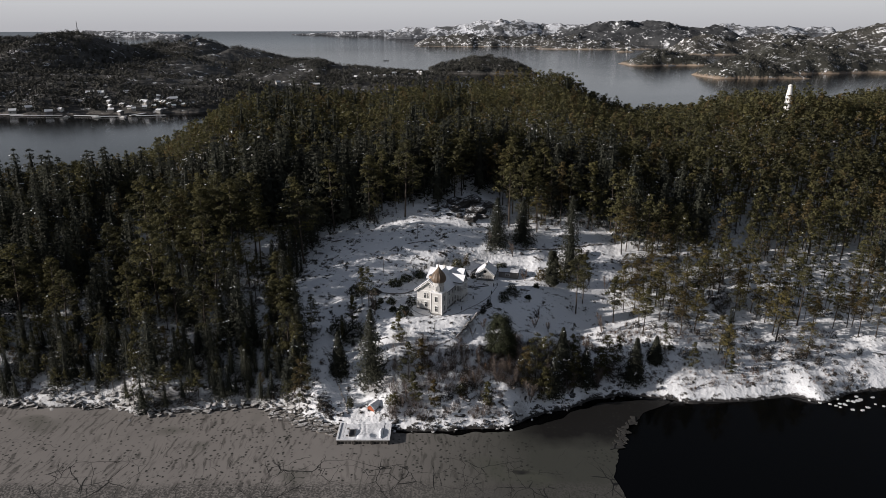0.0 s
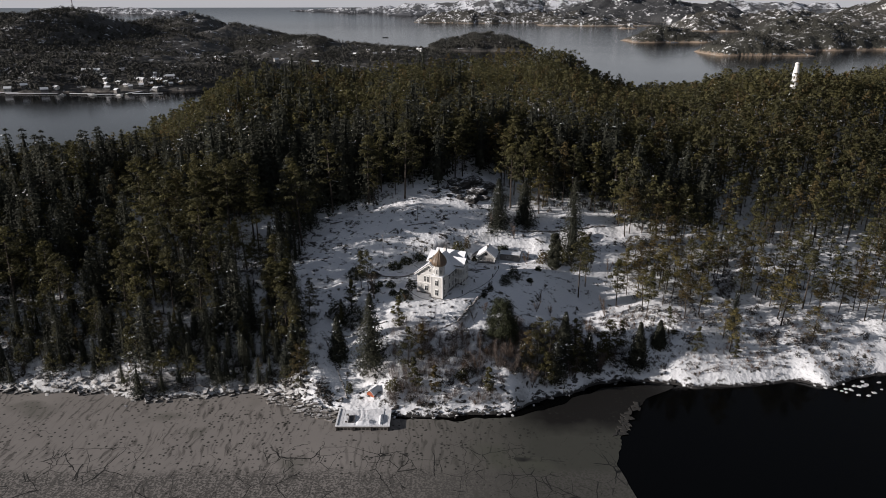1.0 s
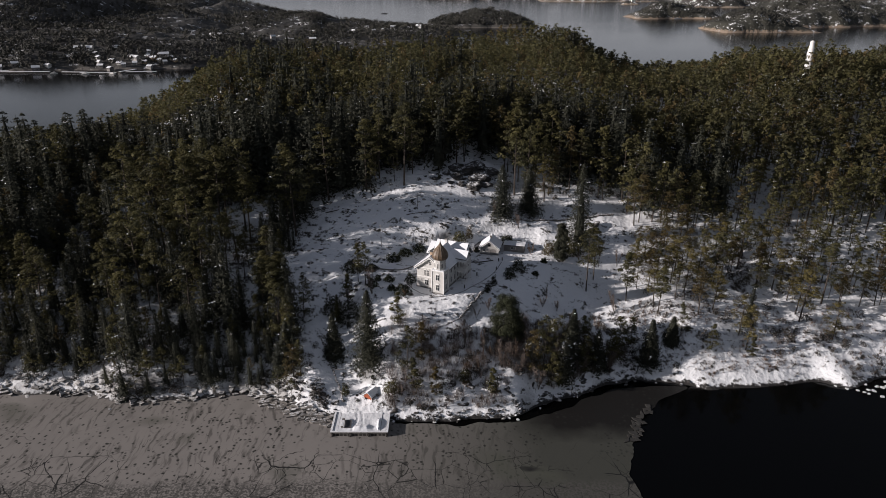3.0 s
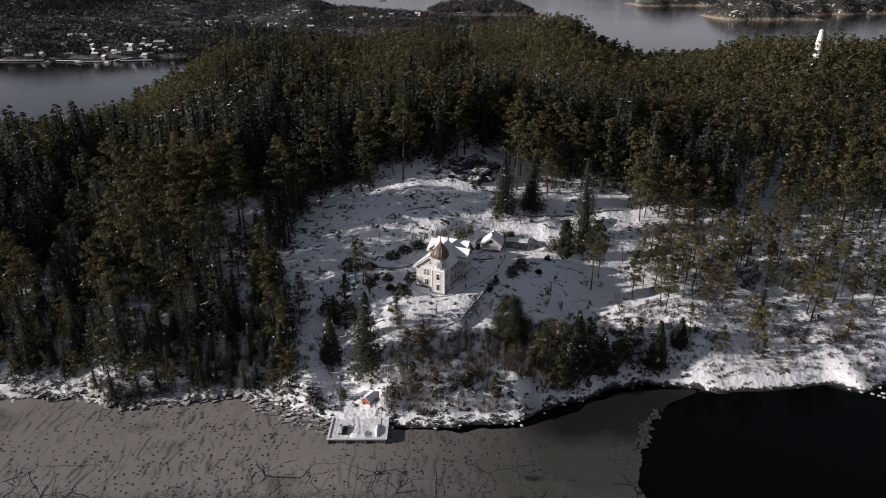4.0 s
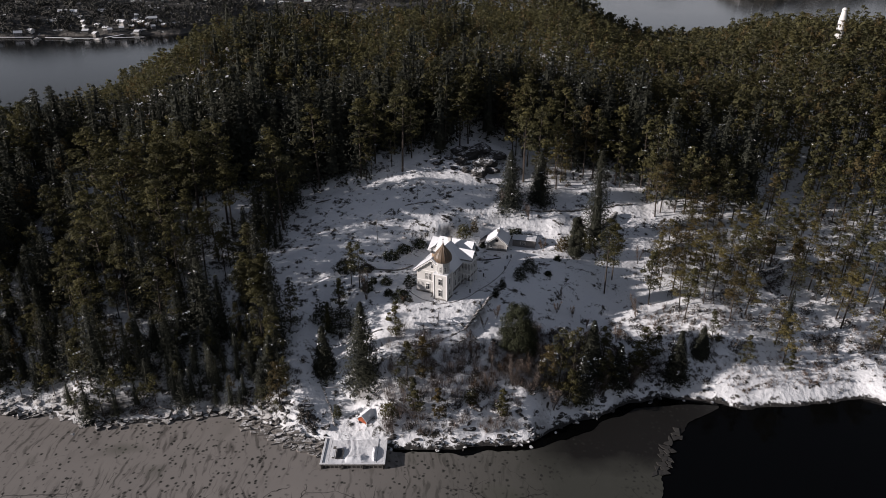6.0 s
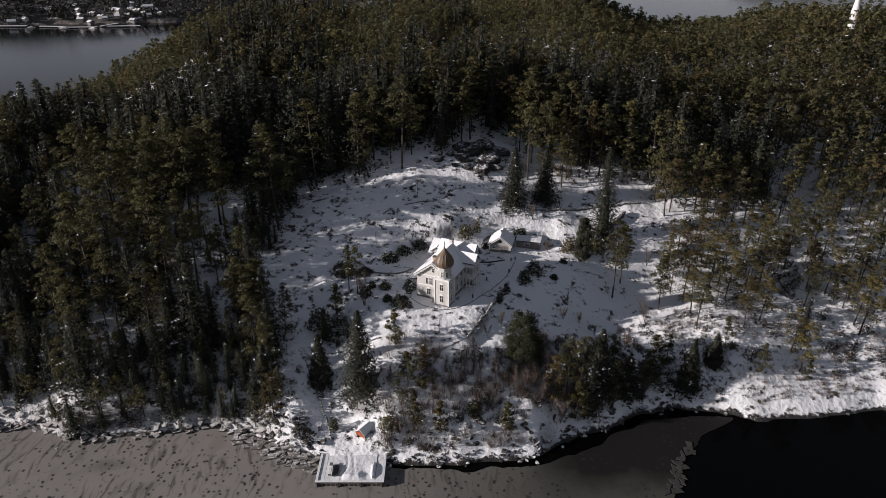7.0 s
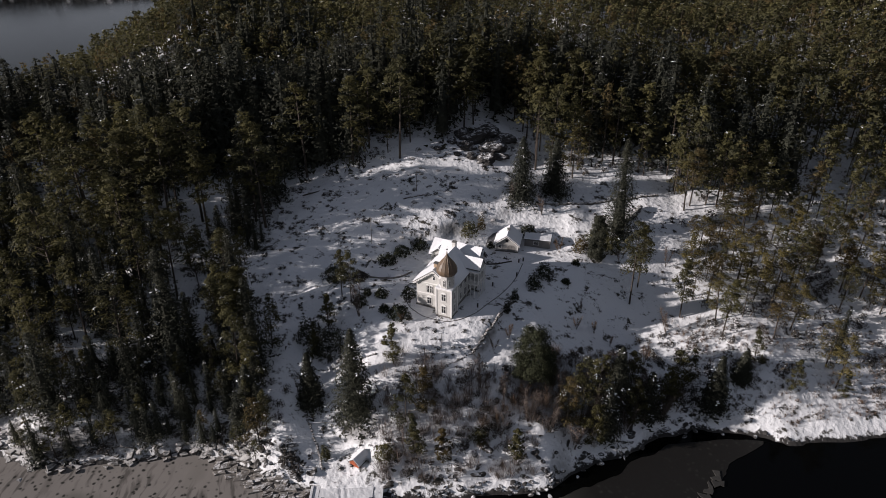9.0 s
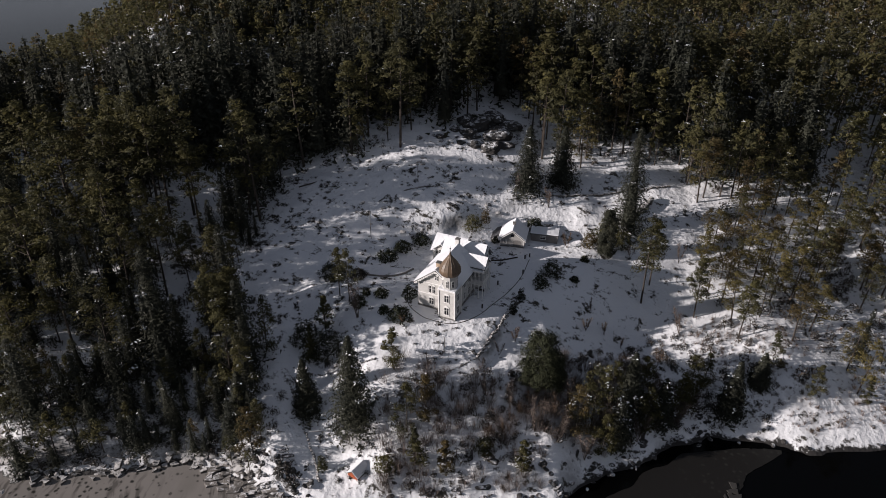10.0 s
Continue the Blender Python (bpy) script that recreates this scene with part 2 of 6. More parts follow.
def sheet(name, xs, ys, z, mat, keep=None):
    """A ground mesh over the lines xs and ys with heights z[j, i]."""
    gx, gy = np.meshgrid(xs, ys)
    verts = np.stack([gx, gy, z], -1).reshape(-1, 3)
    w, h = len(xs), len(ys)
    a = (np.arange(h - 1)[:, None] * w + np.arange(w - 1)[None]).ravel()
    faces = np.stack([a, a + 1, a + w + 1, a + w], -1)
    if keep is not None:
        faces = faces[keep(verts[faces].mean(1))]
    return mesh_of(name, verts, faces, mat, smooth=True)


def part(name, bm, mat, parent, label=""):
    """Links a bmesh as one mesh object under a thing or a part."""
    me = bpy.data.meshes.new(name)
    bmesh.ops.recalc_face_normals(bm, faces=bm.faces)
    bm.to_mesh(me)
    bm.free()
    for m in mat if isinstance(mat, (list, tuple)) else [mat]:
        me.materials.append(m)
    ob = new(name, me)
    ob.parent = parent
    return tagged(ob, label)


def thing(name, m, label, category, group="", kind=""):
    ob = new(name)
    ob.matrix_world = m
    return tagged(ob, label, category, group, kind)


def block(bm, x0, x1, y0, y1, z0, z1, bevel=0.0):
    made = bmesh.ops.create_cube(bm, size=1, matrix=Matrix.Translation(((x0 + x1) / 2, (y0 + y1) / 2, (z0 + z1) / 2)) @ Matrix.Diagonal((x1 - x0, y1 - y0, z1 - z0, 1)))
    if bevel:
        bmesh.ops.bevel(bm, geom=list({e for v in made["verts"] for e in v.link_edges}), offset=bevel, segments=1, affect="EDGES")
    return bm


def box(x0, x1, y0, y1, z0, z1, bevel=0.0):
    return block(bmesh.new(), x0, x1, y0, y1, z0, z1, bevel)


def prism(bm, outline, y0, y1, m=None):
    """An outline of (x, z) pushed from y0 to y1."""
    m = m or Matrix()
    a = [bm.verts.new(m @ Vector((x, y0, z))) for x, z in outline]
    b = [bm.verts.new(m @ Vector((x, y1, z))) for x, z in outline]
    bm.faces.new(a)
    bm.faces.new(b[::-1])
    for i in range(len(a)):
        j = (i + 1) % len(a)
        bm.faces.new((a[i], b[i], b[j], a[j]))
    return bm


def turned(bm, profile, sides, centre=(0, 0), start=0.0):
    """A profile of (radius, z) turned about an upright axis."""
    rings = []
    for r, z in profile:
        rings.append([bm.verts.new((centre[0] + r * math.cos(start + 2 * math.pi * k / sides), centre[1] + r * math.sin(start + 2 * math.pi * k / sides), z)) for k in range(sides)])
    for a, b in zip(rings, rings[1:]):
        for k in range(sides):
            bm.faces.new((a[k], a[(k + 1) % sides], b[(k + 1) % sides], b[k]))
    bm.faces.new(rings[0][::-1])
    bm.faces.new(rings[-1])
    return bm


def rod(bm, a, b, r0, r1=None, sides=6):
    a, b = Vector(a), Vector(b)
    m = Matrix.Translation((a + b) / 2) @ (b - a).to_track_quat("Z", "Y").to_matrix().to_4x4()
    bmesh.ops.create_cone(bm, cap_ends=True, segments=sides, radius1=r0, radius2=r0 if r1 is None else r1, depth=(b - a).length, matrix=m)
    return bm


# ---- ground ----
SHORE_X = (-420, -280, -200, -140, -91, -83, -70, -54, -44, -34, -28, -12, 2, 17, 23, 34, 43, 51, 64, 69, 82, 99, 106, 122, 140, 260, 420)
SHORE_Y = (330, 240, 176, 167, 166, 162, 163, 166, 164, 158, 156, 154.5, 154.6, 156, 161, 166, 171, 172.5, 170.6, 168, 169.7, 172.5, 169, 175, 178, 190, 260)
BACK_X = (-420, -300, -215, -160, -100, 0, 120, 420)
BACK_Y = (335, 360, 405, 450, 560, 640, 640, 600)
PROFILES = (
    (-60, (0, 4, 12, 25, 50, 90, 160, 235, 300), (.2, 4, 10, 15, 19.5, 27, 30, 46, 50)),
    (-8, (0, 3, 12, 22, 29, 33, 58, 64, 92, 103, 166, 260, 320), (.3, 2, 8, 14, 17.3, 18, 18.5, 20.5, 30.5, 34, 42, 56, 54)),
    (62, (0, 4, 12, 20, 32, 48, 60, 75, 100, 190, 260), (.3, 3, 7.5, 10.3, 12.4, 15.5, 19, 23, 31, 52, 57)),
    (100, (0, 4, 12, 20, 32, 60, 100, 190, 260), (.3, 2.5, 5, 7.3, 9.5, 17, 28, 53, 58)),
)
def hash2(i, j, seed):
    v = np.sin(i * 127.1 + j * 311.7 + seed * 74.7) * 43758.5453
    return v - np.floor(v)
def value_noise(x, y, seed=0):
    i, j = np.floor(x), np.floor(y)
    u, v = x - i, y - j
    u, v = u * u * (3 - 2 * u), v * v * (3 - 2 * v)
    a = hash2(i, j, seed) * (1 - u) + hash2(i + 1, j, seed) * u
    b = hash2(i, j + 1, seed) * (1 - u) + hash2(i + 1, j + 1, seed) * u
    return a * (1 - v) + b * v - 0.5
def fbm(x, y, size, octaves=4, seed=0):
    total, amp = 0, 1.0
    for k in range(octaves):
        total = total + amp * value_noise(x / size + 13.7 * k, y / size - 7.3 * k, seed + k)
        size, amp = size * 0.5, amp * 0.5
    return total
def bump(x, y, cx, cy, rx, ry):
    return np.exp(-((x - cx) / rx) ** 2 - ((y - cy) / ry) ** 2)
def height(x, y):
    x, y = np.asarray(x, float), np.asarray(y, float)
    s = y - np.interp(x, SHORE_X, SHORE_Y) - 1.6 * fbm(x, y, 9, 3, 5)
    centres = [p[0] for p in PROFILES]
    levels = [np.interp(s, p[1], p[2]) for p in PROFILES]
    h = levels[0]
    for k in range(1, len(PROFILES)):
        w = np.clip((x - centres[k - 1]) / (centres[k] - centres[k - 1]), 0, 1)
        w = w * w * (3 - 2 * w)
        h = h * (1 - w) + levels[k] * w
    # the way down to the quay, the villa's terrace, and the far slopes
    w = np.exp(-((x + 23.5 + 0.3 * np.clip(s - 8, 0, 40)) / 8) ** 2) * np.clip((52 - s) / 12, 0, 1)
    h = h * (1 - w) + w * np.interp(s, (0, 9, 18, 30, 45), (1.3, 2.2, 6.5, 12.5, 17))
    w = np.clip((24 - np.hypot((x - 3) * 1.05, y - 203)) / 7, 0, 1) * np.clip((y - 183) / 4, 0, 1)
    h = h * (1 - w) + w * np.clip(18 - np.clip(x - 8, 0, 40) * .09, 0, 18)
    w = np.clip((17 - np.hypot((x - 20) * 0.75, y - 219)) / 10, 0, 1)
    h = h * (1 - w) + w * 17.3
    h = h - 22 * np.clip((-x - 130) / 130, 0, 1) * np.clip((s - 60) / 100, 0, 1)
    h = h - np.interp(x, (-220, -160, -118, -92, -60, -30, 0, 60, 112, 150, 185), (25, 17, -2, 6, 9, 11, 13, 10, 23, 16, 5)) * np.clip((s - 105) / 130, 0, 1) - np.clip((s - 215) * 0.2, 0, 30) * np.clip((x - 90) / 60, 0, 1) + 3 * bump(x, y, 72, 425, 40, 45) + 16 * bump(x, y, 92, 545, 50, 32) + 6 * bump(x, y, 20, 560, 60, 25) + 2 * bump(x, y, 182, 362, 35, 30)
    open_land = np.clip((s - 2) / 20, 0, 1)
    rough = np.clip((s - 95) / 60, 0, 1)
    yard = np.maximum(bump(x, y, 5, 203, 26, 17), np.clip(1.5 * bump(x, y, 20, 220, 14, 9), 0, 1))
    # the last term sinks the lawn so that the terrace lip shades it
    h = h + open_land * (fbm(x, y, 24, 3, 1) * 2.2 * (1 - yard) + fbm(x, y, 70, 3, 2) * 12 * rough) + fbm(x, y, 5, 3, 3) * .7 * (1 - yard) * np.clip(s / 6, 0, 1) + fbm(x, y, 8, 3, 4) * 1.7 * bump(x, y, -14, 232, 34, 15) - 3.4 * bump(x, y, 36, 192, 14, 8)
    # the terrace's bank above the lawn
    off, on = ((x - 4.2) * 12.3 - (y - 179.2) * 7.4) / 14.35, ((x - 4.2) * 7.4 + (y - 179.2) * 12.3) / 14.35
    h = h - 1.5 * np.clip((off - 0.1) / 1.3, 0, 1) * np.exp(-np.clip(off - 2, 0, 60) / 7) * np.clip((on + 3) / 4, 0, 1) * np.clip((18 - on) / 5, 0, 1)
    back = np.interp(x, BACK_X, BACK_Y) - y
    h = np.minimum(h, back * 0.55)
    return np.where(s < 0, np.maximum(s * 0.5, -6), np.maximum(h, -6))


def ground_at(x, y):
    return float(height(x, y))


xs = np.concatenate([np.arange(-450, -140, 8), np.arange(-140, 140, 1.25), np.arange(140, 451, 8)])
ys = np.concatenate([np.arange(146, 275, 1.25), np.arange(275, 400, 3.5), np.arange(400, 701, 8)])
gx, gy = np.meshgrid(xs, ys)
ground = tagged(new("ground", sheet("ground", xs, ys, height(gx, gy), GROUND, lambda c: c[:, 2] > -5.9)), "snow-covered rocky island ground with scrub patches", "ground", kind="structure")

# the sea: one sheet that climbs a little far out, where the round earth would carry it past the haze
radii = np.concatenate([np.arange(1, 400, 40), np.geomspace(400, 4950, 60)])
angles = np.linspace(0, 2 * math.pi, 145)[:-1]
rr, aa = np.meshgrid(radii, angles, indexing="ij")
rise = 74 * np.clip((rr - 3300) / 1650, 0, 1) ** 2
verts = np.stack([rr * np.cos(aa), 60 + rr * np.sin(aa), rise], -1).reshape(-1, 3)
n = len(angles)
q = (np.arange(len(radii) - 1)[:, None] * n + np.arange(n)[None])
q2 = (np.arange(len(radii) - 1)[:, None] * n + (np.arange(n)[None] + 1) % n)
faces = np.stack([q, q + n, q2 + n, q2], -1).reshape(-1, 4)
sea = mesh_of("water", np.vstack([verts, [[0, 60, 0]]]), faces, WATER, smooth=True)
tagged(new("water", sea), "still dark sea water reflecting a pale sky", "water", kind="structure")


# ---- ice ----
def ice_material():
    m = material("grey_sea_ice", (0.262, 0.242, 0.224), 0.5, (0.215, 0.2, 0.187), 30, bump=0.03, bump_size=2, sheen=0.25)
    n, l = m.node_tree.nodes, m.node_tree.links
    b = n["Principled BSDF"]
    out = b.inputs["Base Color"].links[0].from_socket
    at = n.new("ShaderNodeNewGeometry")

    def warped(scale, amount):
        tex, mix = n.new("ShaderNodeTexNoise"), n.new("ShaderNodeVectorMath")
        tex.inputs["Scale"].default_value, tex.inputs["Detail"].default_value = scale, 4
        l.new(at.outputs["Position"], tex.inputs["Vector"])
        mix.operation = "MULTIPLY_ADD"
        mix.inputs[1].default_value = (amount, amount, 0)
        l.new(tex.outputs["Color"], mix.inputs[0])
        l.new(at.outputs["Position"], mix.inputs[2])
        return mix.outputs[0]

    def shade(out, fac, col):
        mix = n.new("ShaderNodeMix")
        mix.data_type = "RGBA"
        mix.inputs[7].default_value = (*col, 1)
        l.new(fac, mix.inputs["Factor"])
        l.new(out, mix.inputs[6])
        return mix.outputs[2]

    def level(value, lo, hi, flip=False):
        r = n.new("ShaderNodeMapRange")
        r.inputs["From Min"].default_value, r.inputs["From Max"].default_value = lo, hi
        if flip:
            r.inputs["To Min"].default_value, r.inputs["To Max"].default_value = 1, 0
        l.new(value, r.inputs["Value"])
        return r.outputs[0]

    def times(a, b2):
        r = n.new("ShaderNodeMath")
        r.operation = "MULTIPLY"
        l.new(a, r.inputs[0])
        l.new(b2, r.inputs[1])
        return r.outputs[0]

    def noise_at(vec, scale, detail=3):
        tex = n.new("ShaderNodeTexNoise")
        tex.inputs["Scale"].default_value, tex.inputs["Detail"].default_value = scale, detail
        l.new(vec, tex.inputs["Vector"])
        return tex.outputs["Fac"]
    where = n.new("ShaderNodeSeparateXYZ")
    l.new(at.outputs["Position"], where.inputs[0])
    # wind streaks, drawn out across the bay
    turn = n.new("ShaderNodeMapping")
    turn.inputs["Rotation"].default_value, turn.inputs["Scale"].default_value = (0, 0, radians(28)), (1.0, 0.16, 1)
    l.new(warped(0.08, 6), turn.inputs["Vector"])
    out = shade(out, times(level(noise_at(turn.outputs[0], 1.0, 5), 0.52, 0.64), level(noise_at(at.outputs["Position"], 0.05), 0.36, 0.5)), (0.12, 0.111, 0.102))
    # darker, faintly greenish colour from left to right, towards the open water
    out = shade(out, level(where.outputs["X"], -24, 22), (0.06, 0.061, 0.052))
    bent = n.new("ShaderNodeSeparateXYZ")
    l.new(warped(0.16, 8), bent.inputs[0])
    # new black ice below the bluff
    out = shade(out, times(level(bent.outputs["X"], 18, 30), level(bent.outputs["Y"], 150, 157)), (0.014, 0.013, 0.012))
    # small dark melt spots
    spots = n.new("ShaderNodeTexVoronoi")
    spots.inputs["Scale"].default_value = 0.75
    l.new(warped(0.9, 0.8), spots.inputs["Vector"])
    out = shade(out, times(level(spots.outputs["Distance"], 0.14, 0.32, True), level(noise_at(at.outputs["Position"], 0.045), 0.38, 0.5)), (0.026, 0.026, 0.023))
    # greenish bare ice
    out = shade(out, level(noise_at(warped(0.05, 10), 0.04, 2), 0.6, 0.72), (0.08, 0.083, 0.066))
    # a rough slushy band further out
    slush = times(level(bent.outputs["Y"], 135, 138, True), level(noise_at(at.outputs["Position"], 2.0, 8), 0.42, 0.56))
    out = shade(out, slush, (0.085, 0.081, 0.075))
    # hairline and open cracks
    for scale, width, reach, amount, col in ((0.055, 0.003, (142, 156), 4, (0.04, 0.037, 0.034)), (0.075, 0.0065, (139, 144), 2.2, (0.012, 0.012, 0.012)), (0.16, 0.007, (138.5, 142), 1.6, (0.02, 0.02, 0.019))):
        vor = n.new("ShaderNodeTexVoronoi")
        vor.feature = "DISTANCE_TO_EDGE"
        vor.inputs["Scale"].default_value = scale
        l.new(warped(0.22, amount), vor.inputs["Vector"])
        line = level(vor.outputs["Distance"], width * 0.6, width * 1.6, True)
        part_of = times(level(where.outputs["Y"], reach[0], reach[1], True), level(noise_at(at.outputs["Position"], 0.07), 0.44, 0.5))
        out = shade(out, times(line, part_of), col)
    l.new(out, b.inputs["Base Color"])
    return m


ICE = ice_material()
EDGE_Y = (90, 127.7, 135, 145, 155, 162, 168, 176)
EDGE_X = (44, 41, 39.7, 43.5, 48.5, 54.5, 63, 66)
iys = np.concatenate([np.arange(40, 126, 4), np.arange(126, 184, 0.4)])
across = np.concatenate([np.linspace(0, 0.8, 40)[:-1], np.linspace(0.8, 1, 130)])
iu, iy = np.meshgrid(across, iys)
edge = np.interp(iy, EDGE_Y, EDGE_X) + (2.4 * fbm(0 * iy, iy, 9, 4, 9) + 1.3 * fbm(0 * iy, iy, 1.6, 2, 10)) * np.clip((iy - 133) / 12, 0.25, 1)
ix = -320 + iu * (edge + 320)
# open water along the bluff's foot
lead = np.interp(ix, (-14, -12, 0, 18, 26, 40, 60), (-4, 1.0, 1.6, 2.6, 4.6, 3.4, 2.2)) + 1.6 * fbm(ix, 0 * ix, 4, 3, 11)
iy = np.minimum(iy, np.interp(ix, SHORE_X, SHORE_Y) - lead)
verts = np.stack([ix, iy, 0.1 + 0 * ix], -1).reshape(-1, 3)
w, h = len(across), len(iys)
a = (np.arange(h - 1)[:, None] * w + np.arange(w - 1)[None]).ravel()
faces = np.stack([a, a + 1, a + w + 1, a + w], -1)
faces = faces[np.ptp(verts[faces][:, :, 1], axis=1) > 0.02]
tagged(new("ice", mesh_of("ice", verts, faces, ICE)), "thin grey cracked sea ice", "ice", kind="structure")

# ---- far land ----
def far_land(name, x0, x1, y0, y1, step, shape, mat, label):
    fx, fy = np.arange(x0, x1 + 1, step), np.arange(y0, y1 + 1, step)
    mx, my = np.meshgrid(fx, fy)
    z = shape(mx, my)
    ob = new(name, sheet(name, fx, fy, z, mat, lambda c: c[:, 2] > -3))
    return tagged(ob, label, "land", kind="structure")


def crest(x, y, nodes, y0, front, back, seed, rough=0.3, size=None, steep=0.55):
    """A long hill: its top line over x, its crest at y0, falling to the sea in front and behind."""
    size = size or front
    gx, gz = zip(*nodes)
    y = y + 0.45 * front * fbm(x, y, size * 1.3, 3, seed)
    top = np.interp(x + 0.12 * size * fbm(x, y, size * 0.5, 2, seed + 5), gx, gz, left=-8, right=-8)
    v = np.where(y < y0, 1 - (y0 - y) / front, 1 - (y - y0) / back)
    lumps = 1 + rough * (fbm(x, y, size * 0.6, 4, seed + 3) + 0.5 * fbm(x, y, size * 0.15, 3, seed + 4))
    return np.where((v > 0) & (top > 0), top * np.clip(v, 0, 1) ** steep * lumps, np.minimum(v * 20, top * 0.5))


HEADLAND = (
    (((-1400, 60), (-999, 66), (-838, 71), (-773, 73), (-740, 80), (-707, 87), (-676, 81), (-635, 71), (-589, 56), (-521, 43), (-436, 30), (-380, 12)), 1350, 480, 380),
    (((-767, 35), (-720, 46), (-647, 58), (-594, 55), (-564, 68), (-530, 64), (-498, 48), (-470, 54), (-445, 46), (-400, 34), (-348, 23), (-296, 12), (-244, 4)), 1650, 520, 190),
    (((-450, 18), (-411, 25), (-306, 32), (-248, 32), (-225, 22), (-167, 17), (-139, 3)), 1450, 260, 200),
    (((-1400, 34), (-765, 33), (-520, 31), (-397, 25), (-316, 15), (-268, 6)), 1020, 220, 320),
    (((-330, 6), (-260, 14), (-180, 12), (-110, 13), (-60, 12), (-20, 9), (20, 2)), 1370, 150, 170),
)


def mainland(x, y):
    h = 0 * x
    for nodes, y0, front, back in HEADLAND:
        gx, gz = zip(*nodes)
        d = np.where(y < y0, (y0 - y) / front, (y - y0) / back)
        h = np.maximum(h, np.interp(x, gx, gz, left=0 if gx[0] > -1400 else gz[0], right=0) * np.clip(1 - d, 0, 1) ** 0.85)
    h = h * (1 + 0.3 * fbm(x, y, 110, 4, 21)) + 7 * fbm(x, y, 45, 4, 22)
    coast = np.minimum(y - np.interp(x, (-1400, -420, -300, -230, -130, 0, 40), (835, 815, 850, 985, 1100, 1240, 1420)), np.interp(x, (-1400, -300, -100, 30), (1950, 1800, 1650, 1480)) - y) + 45 * fbm(x, y, 70, 3, 23)
    return np.clip(coast * 0.35, -6, 3) + np.clip(coast / 60, 0, 1) * np.maximum(h, 0)


far_land("mainland_ground", -1400, 60, 780, 1960, 7, mainland, FAR_WOOD, "wooded headland with snowy outcrops across the bay")

ISLES = {}


def isle(key, nodes, y0, front, back, seed, mat, label, step, rough=0.3, size=None, steep=0.55):
    def shape(x, y):
        return crest(x, y, nodes, y0, front, back, seed, rough, size, steep)
    ISLES[key] = shape
    return far_land("island_ground", nodes[0][0] - 30, nodes[-1][0] + 30, y0 - front * 1.3, y0 + back * 1.3, step, shape, mat, label)


isle("small", ((-51, 1), (-29, 8), (21, 21), (85, 33), (124, 32), (170, 22), (200, 7), (210, 1)), 1640, 70, 70, 31, FAR_WOOD, "small wooded island with a snowy shore", 4, 0.35)
isle("spit", ((-66, 1), (-56, 4), (-40, 5), (-24, 1)), 1592, 16, 16, 32, FAR_SNOW, "low snowy spit at the island's end", 3)
isle("cliff", ((512, 1), (533, 16), (570, 34), (615, 41), (670, 33), (717, 20), (750, 3)), 1990, 70, 60, 33, FAR_CLIFF, "rocky island with pines and tan cliffs", 4, 0.45, steep=0.4)
isle("skerry", ((590, 1), (602, 5), (626, 6), (640, 1)), 1935, 12, 14, 34, FAR_SNOW, "low snow-covered skerry", 3)
isle("near", ((554, 1), (570, 17), (595, 27), (641, 39), (677, 34), (716, 18), (748, 1)), 1505, 75, 70, 35, FAR_CLIFF, "rocky island with pines and tan cliffs", 4, 0.45, steep=0.4)
isle("shore", ((725, 4), (768, 38), (827, 54), (907, 69), (963, 57), (1008, 40), (1119, 33), (1322, 40), (1500, 30)), 1760, 200, 160, 37, FAR_CLIFF, "rocky snow-patched shore with tan cliffs", 6, 0.4, 110, 0.5)
isle("ridge", ((1150, 20), (1196, 52), (1301, 78), (1421, 96), (1568, 104), (1842, 98), (2100, 60)), 2350, 330, 300, 39, FAR, "snow-patched rocky hills", 10, 0.35, 150)
isle("mid", ((920, 4), (964, 50), (1059, 66), (1166, 60), (1315, 70), (1444, 66), (1741, 74), (2300, 60)), 2850, 180, 220, 41, FAR, "snow-patched rocky shore", 8, 0.4, 110)
isle("rock", ((738, 1), (757, 16), (785, 17), (812, 1)), 3010, 20, 20, 43, FAR, "small skerry with snow", 4, 0.3)
isle("low", ((456, 1), (508, 21), (601, 27), (733, 41), (893, 28), (1010, 1)), 3450, 110, 150, 45, FAR, "dark rocky island with snow patches", 8, 0.4, 90)
isle("dark", ((-170, 1), (-120, 24), (-70, 52), (47, 64), (193, 62), (281, 68), (355, 48), (442, 52), (573, 60), (760, 50)), 3900, 200, 160, 47, FAR, "dark rocky island with snow patches", 10, 0.4, 120)
isle("coast", ((520, 4), (627, 60), (766, 90), (935, 120), (1058, 137), (1137, 120), (1261, 126), (1387, 110), (1574, 102), (1680, 60), (1760, 10)), 4150, 460, 200, 49, FAR_WOOD_HILL, "dark wooded coastal hills with snow patches", 12, 0.3, 190)
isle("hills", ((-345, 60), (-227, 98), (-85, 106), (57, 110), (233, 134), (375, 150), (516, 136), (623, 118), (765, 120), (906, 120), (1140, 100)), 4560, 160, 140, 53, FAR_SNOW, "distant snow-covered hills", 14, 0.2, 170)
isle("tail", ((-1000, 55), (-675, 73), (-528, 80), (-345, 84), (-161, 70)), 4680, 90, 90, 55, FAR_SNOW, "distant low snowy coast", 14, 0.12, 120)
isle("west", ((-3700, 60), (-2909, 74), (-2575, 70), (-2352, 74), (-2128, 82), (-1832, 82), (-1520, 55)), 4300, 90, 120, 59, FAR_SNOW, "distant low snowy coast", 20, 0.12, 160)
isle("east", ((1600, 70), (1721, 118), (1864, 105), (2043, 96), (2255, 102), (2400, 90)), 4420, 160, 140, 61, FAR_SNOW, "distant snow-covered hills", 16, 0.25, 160)


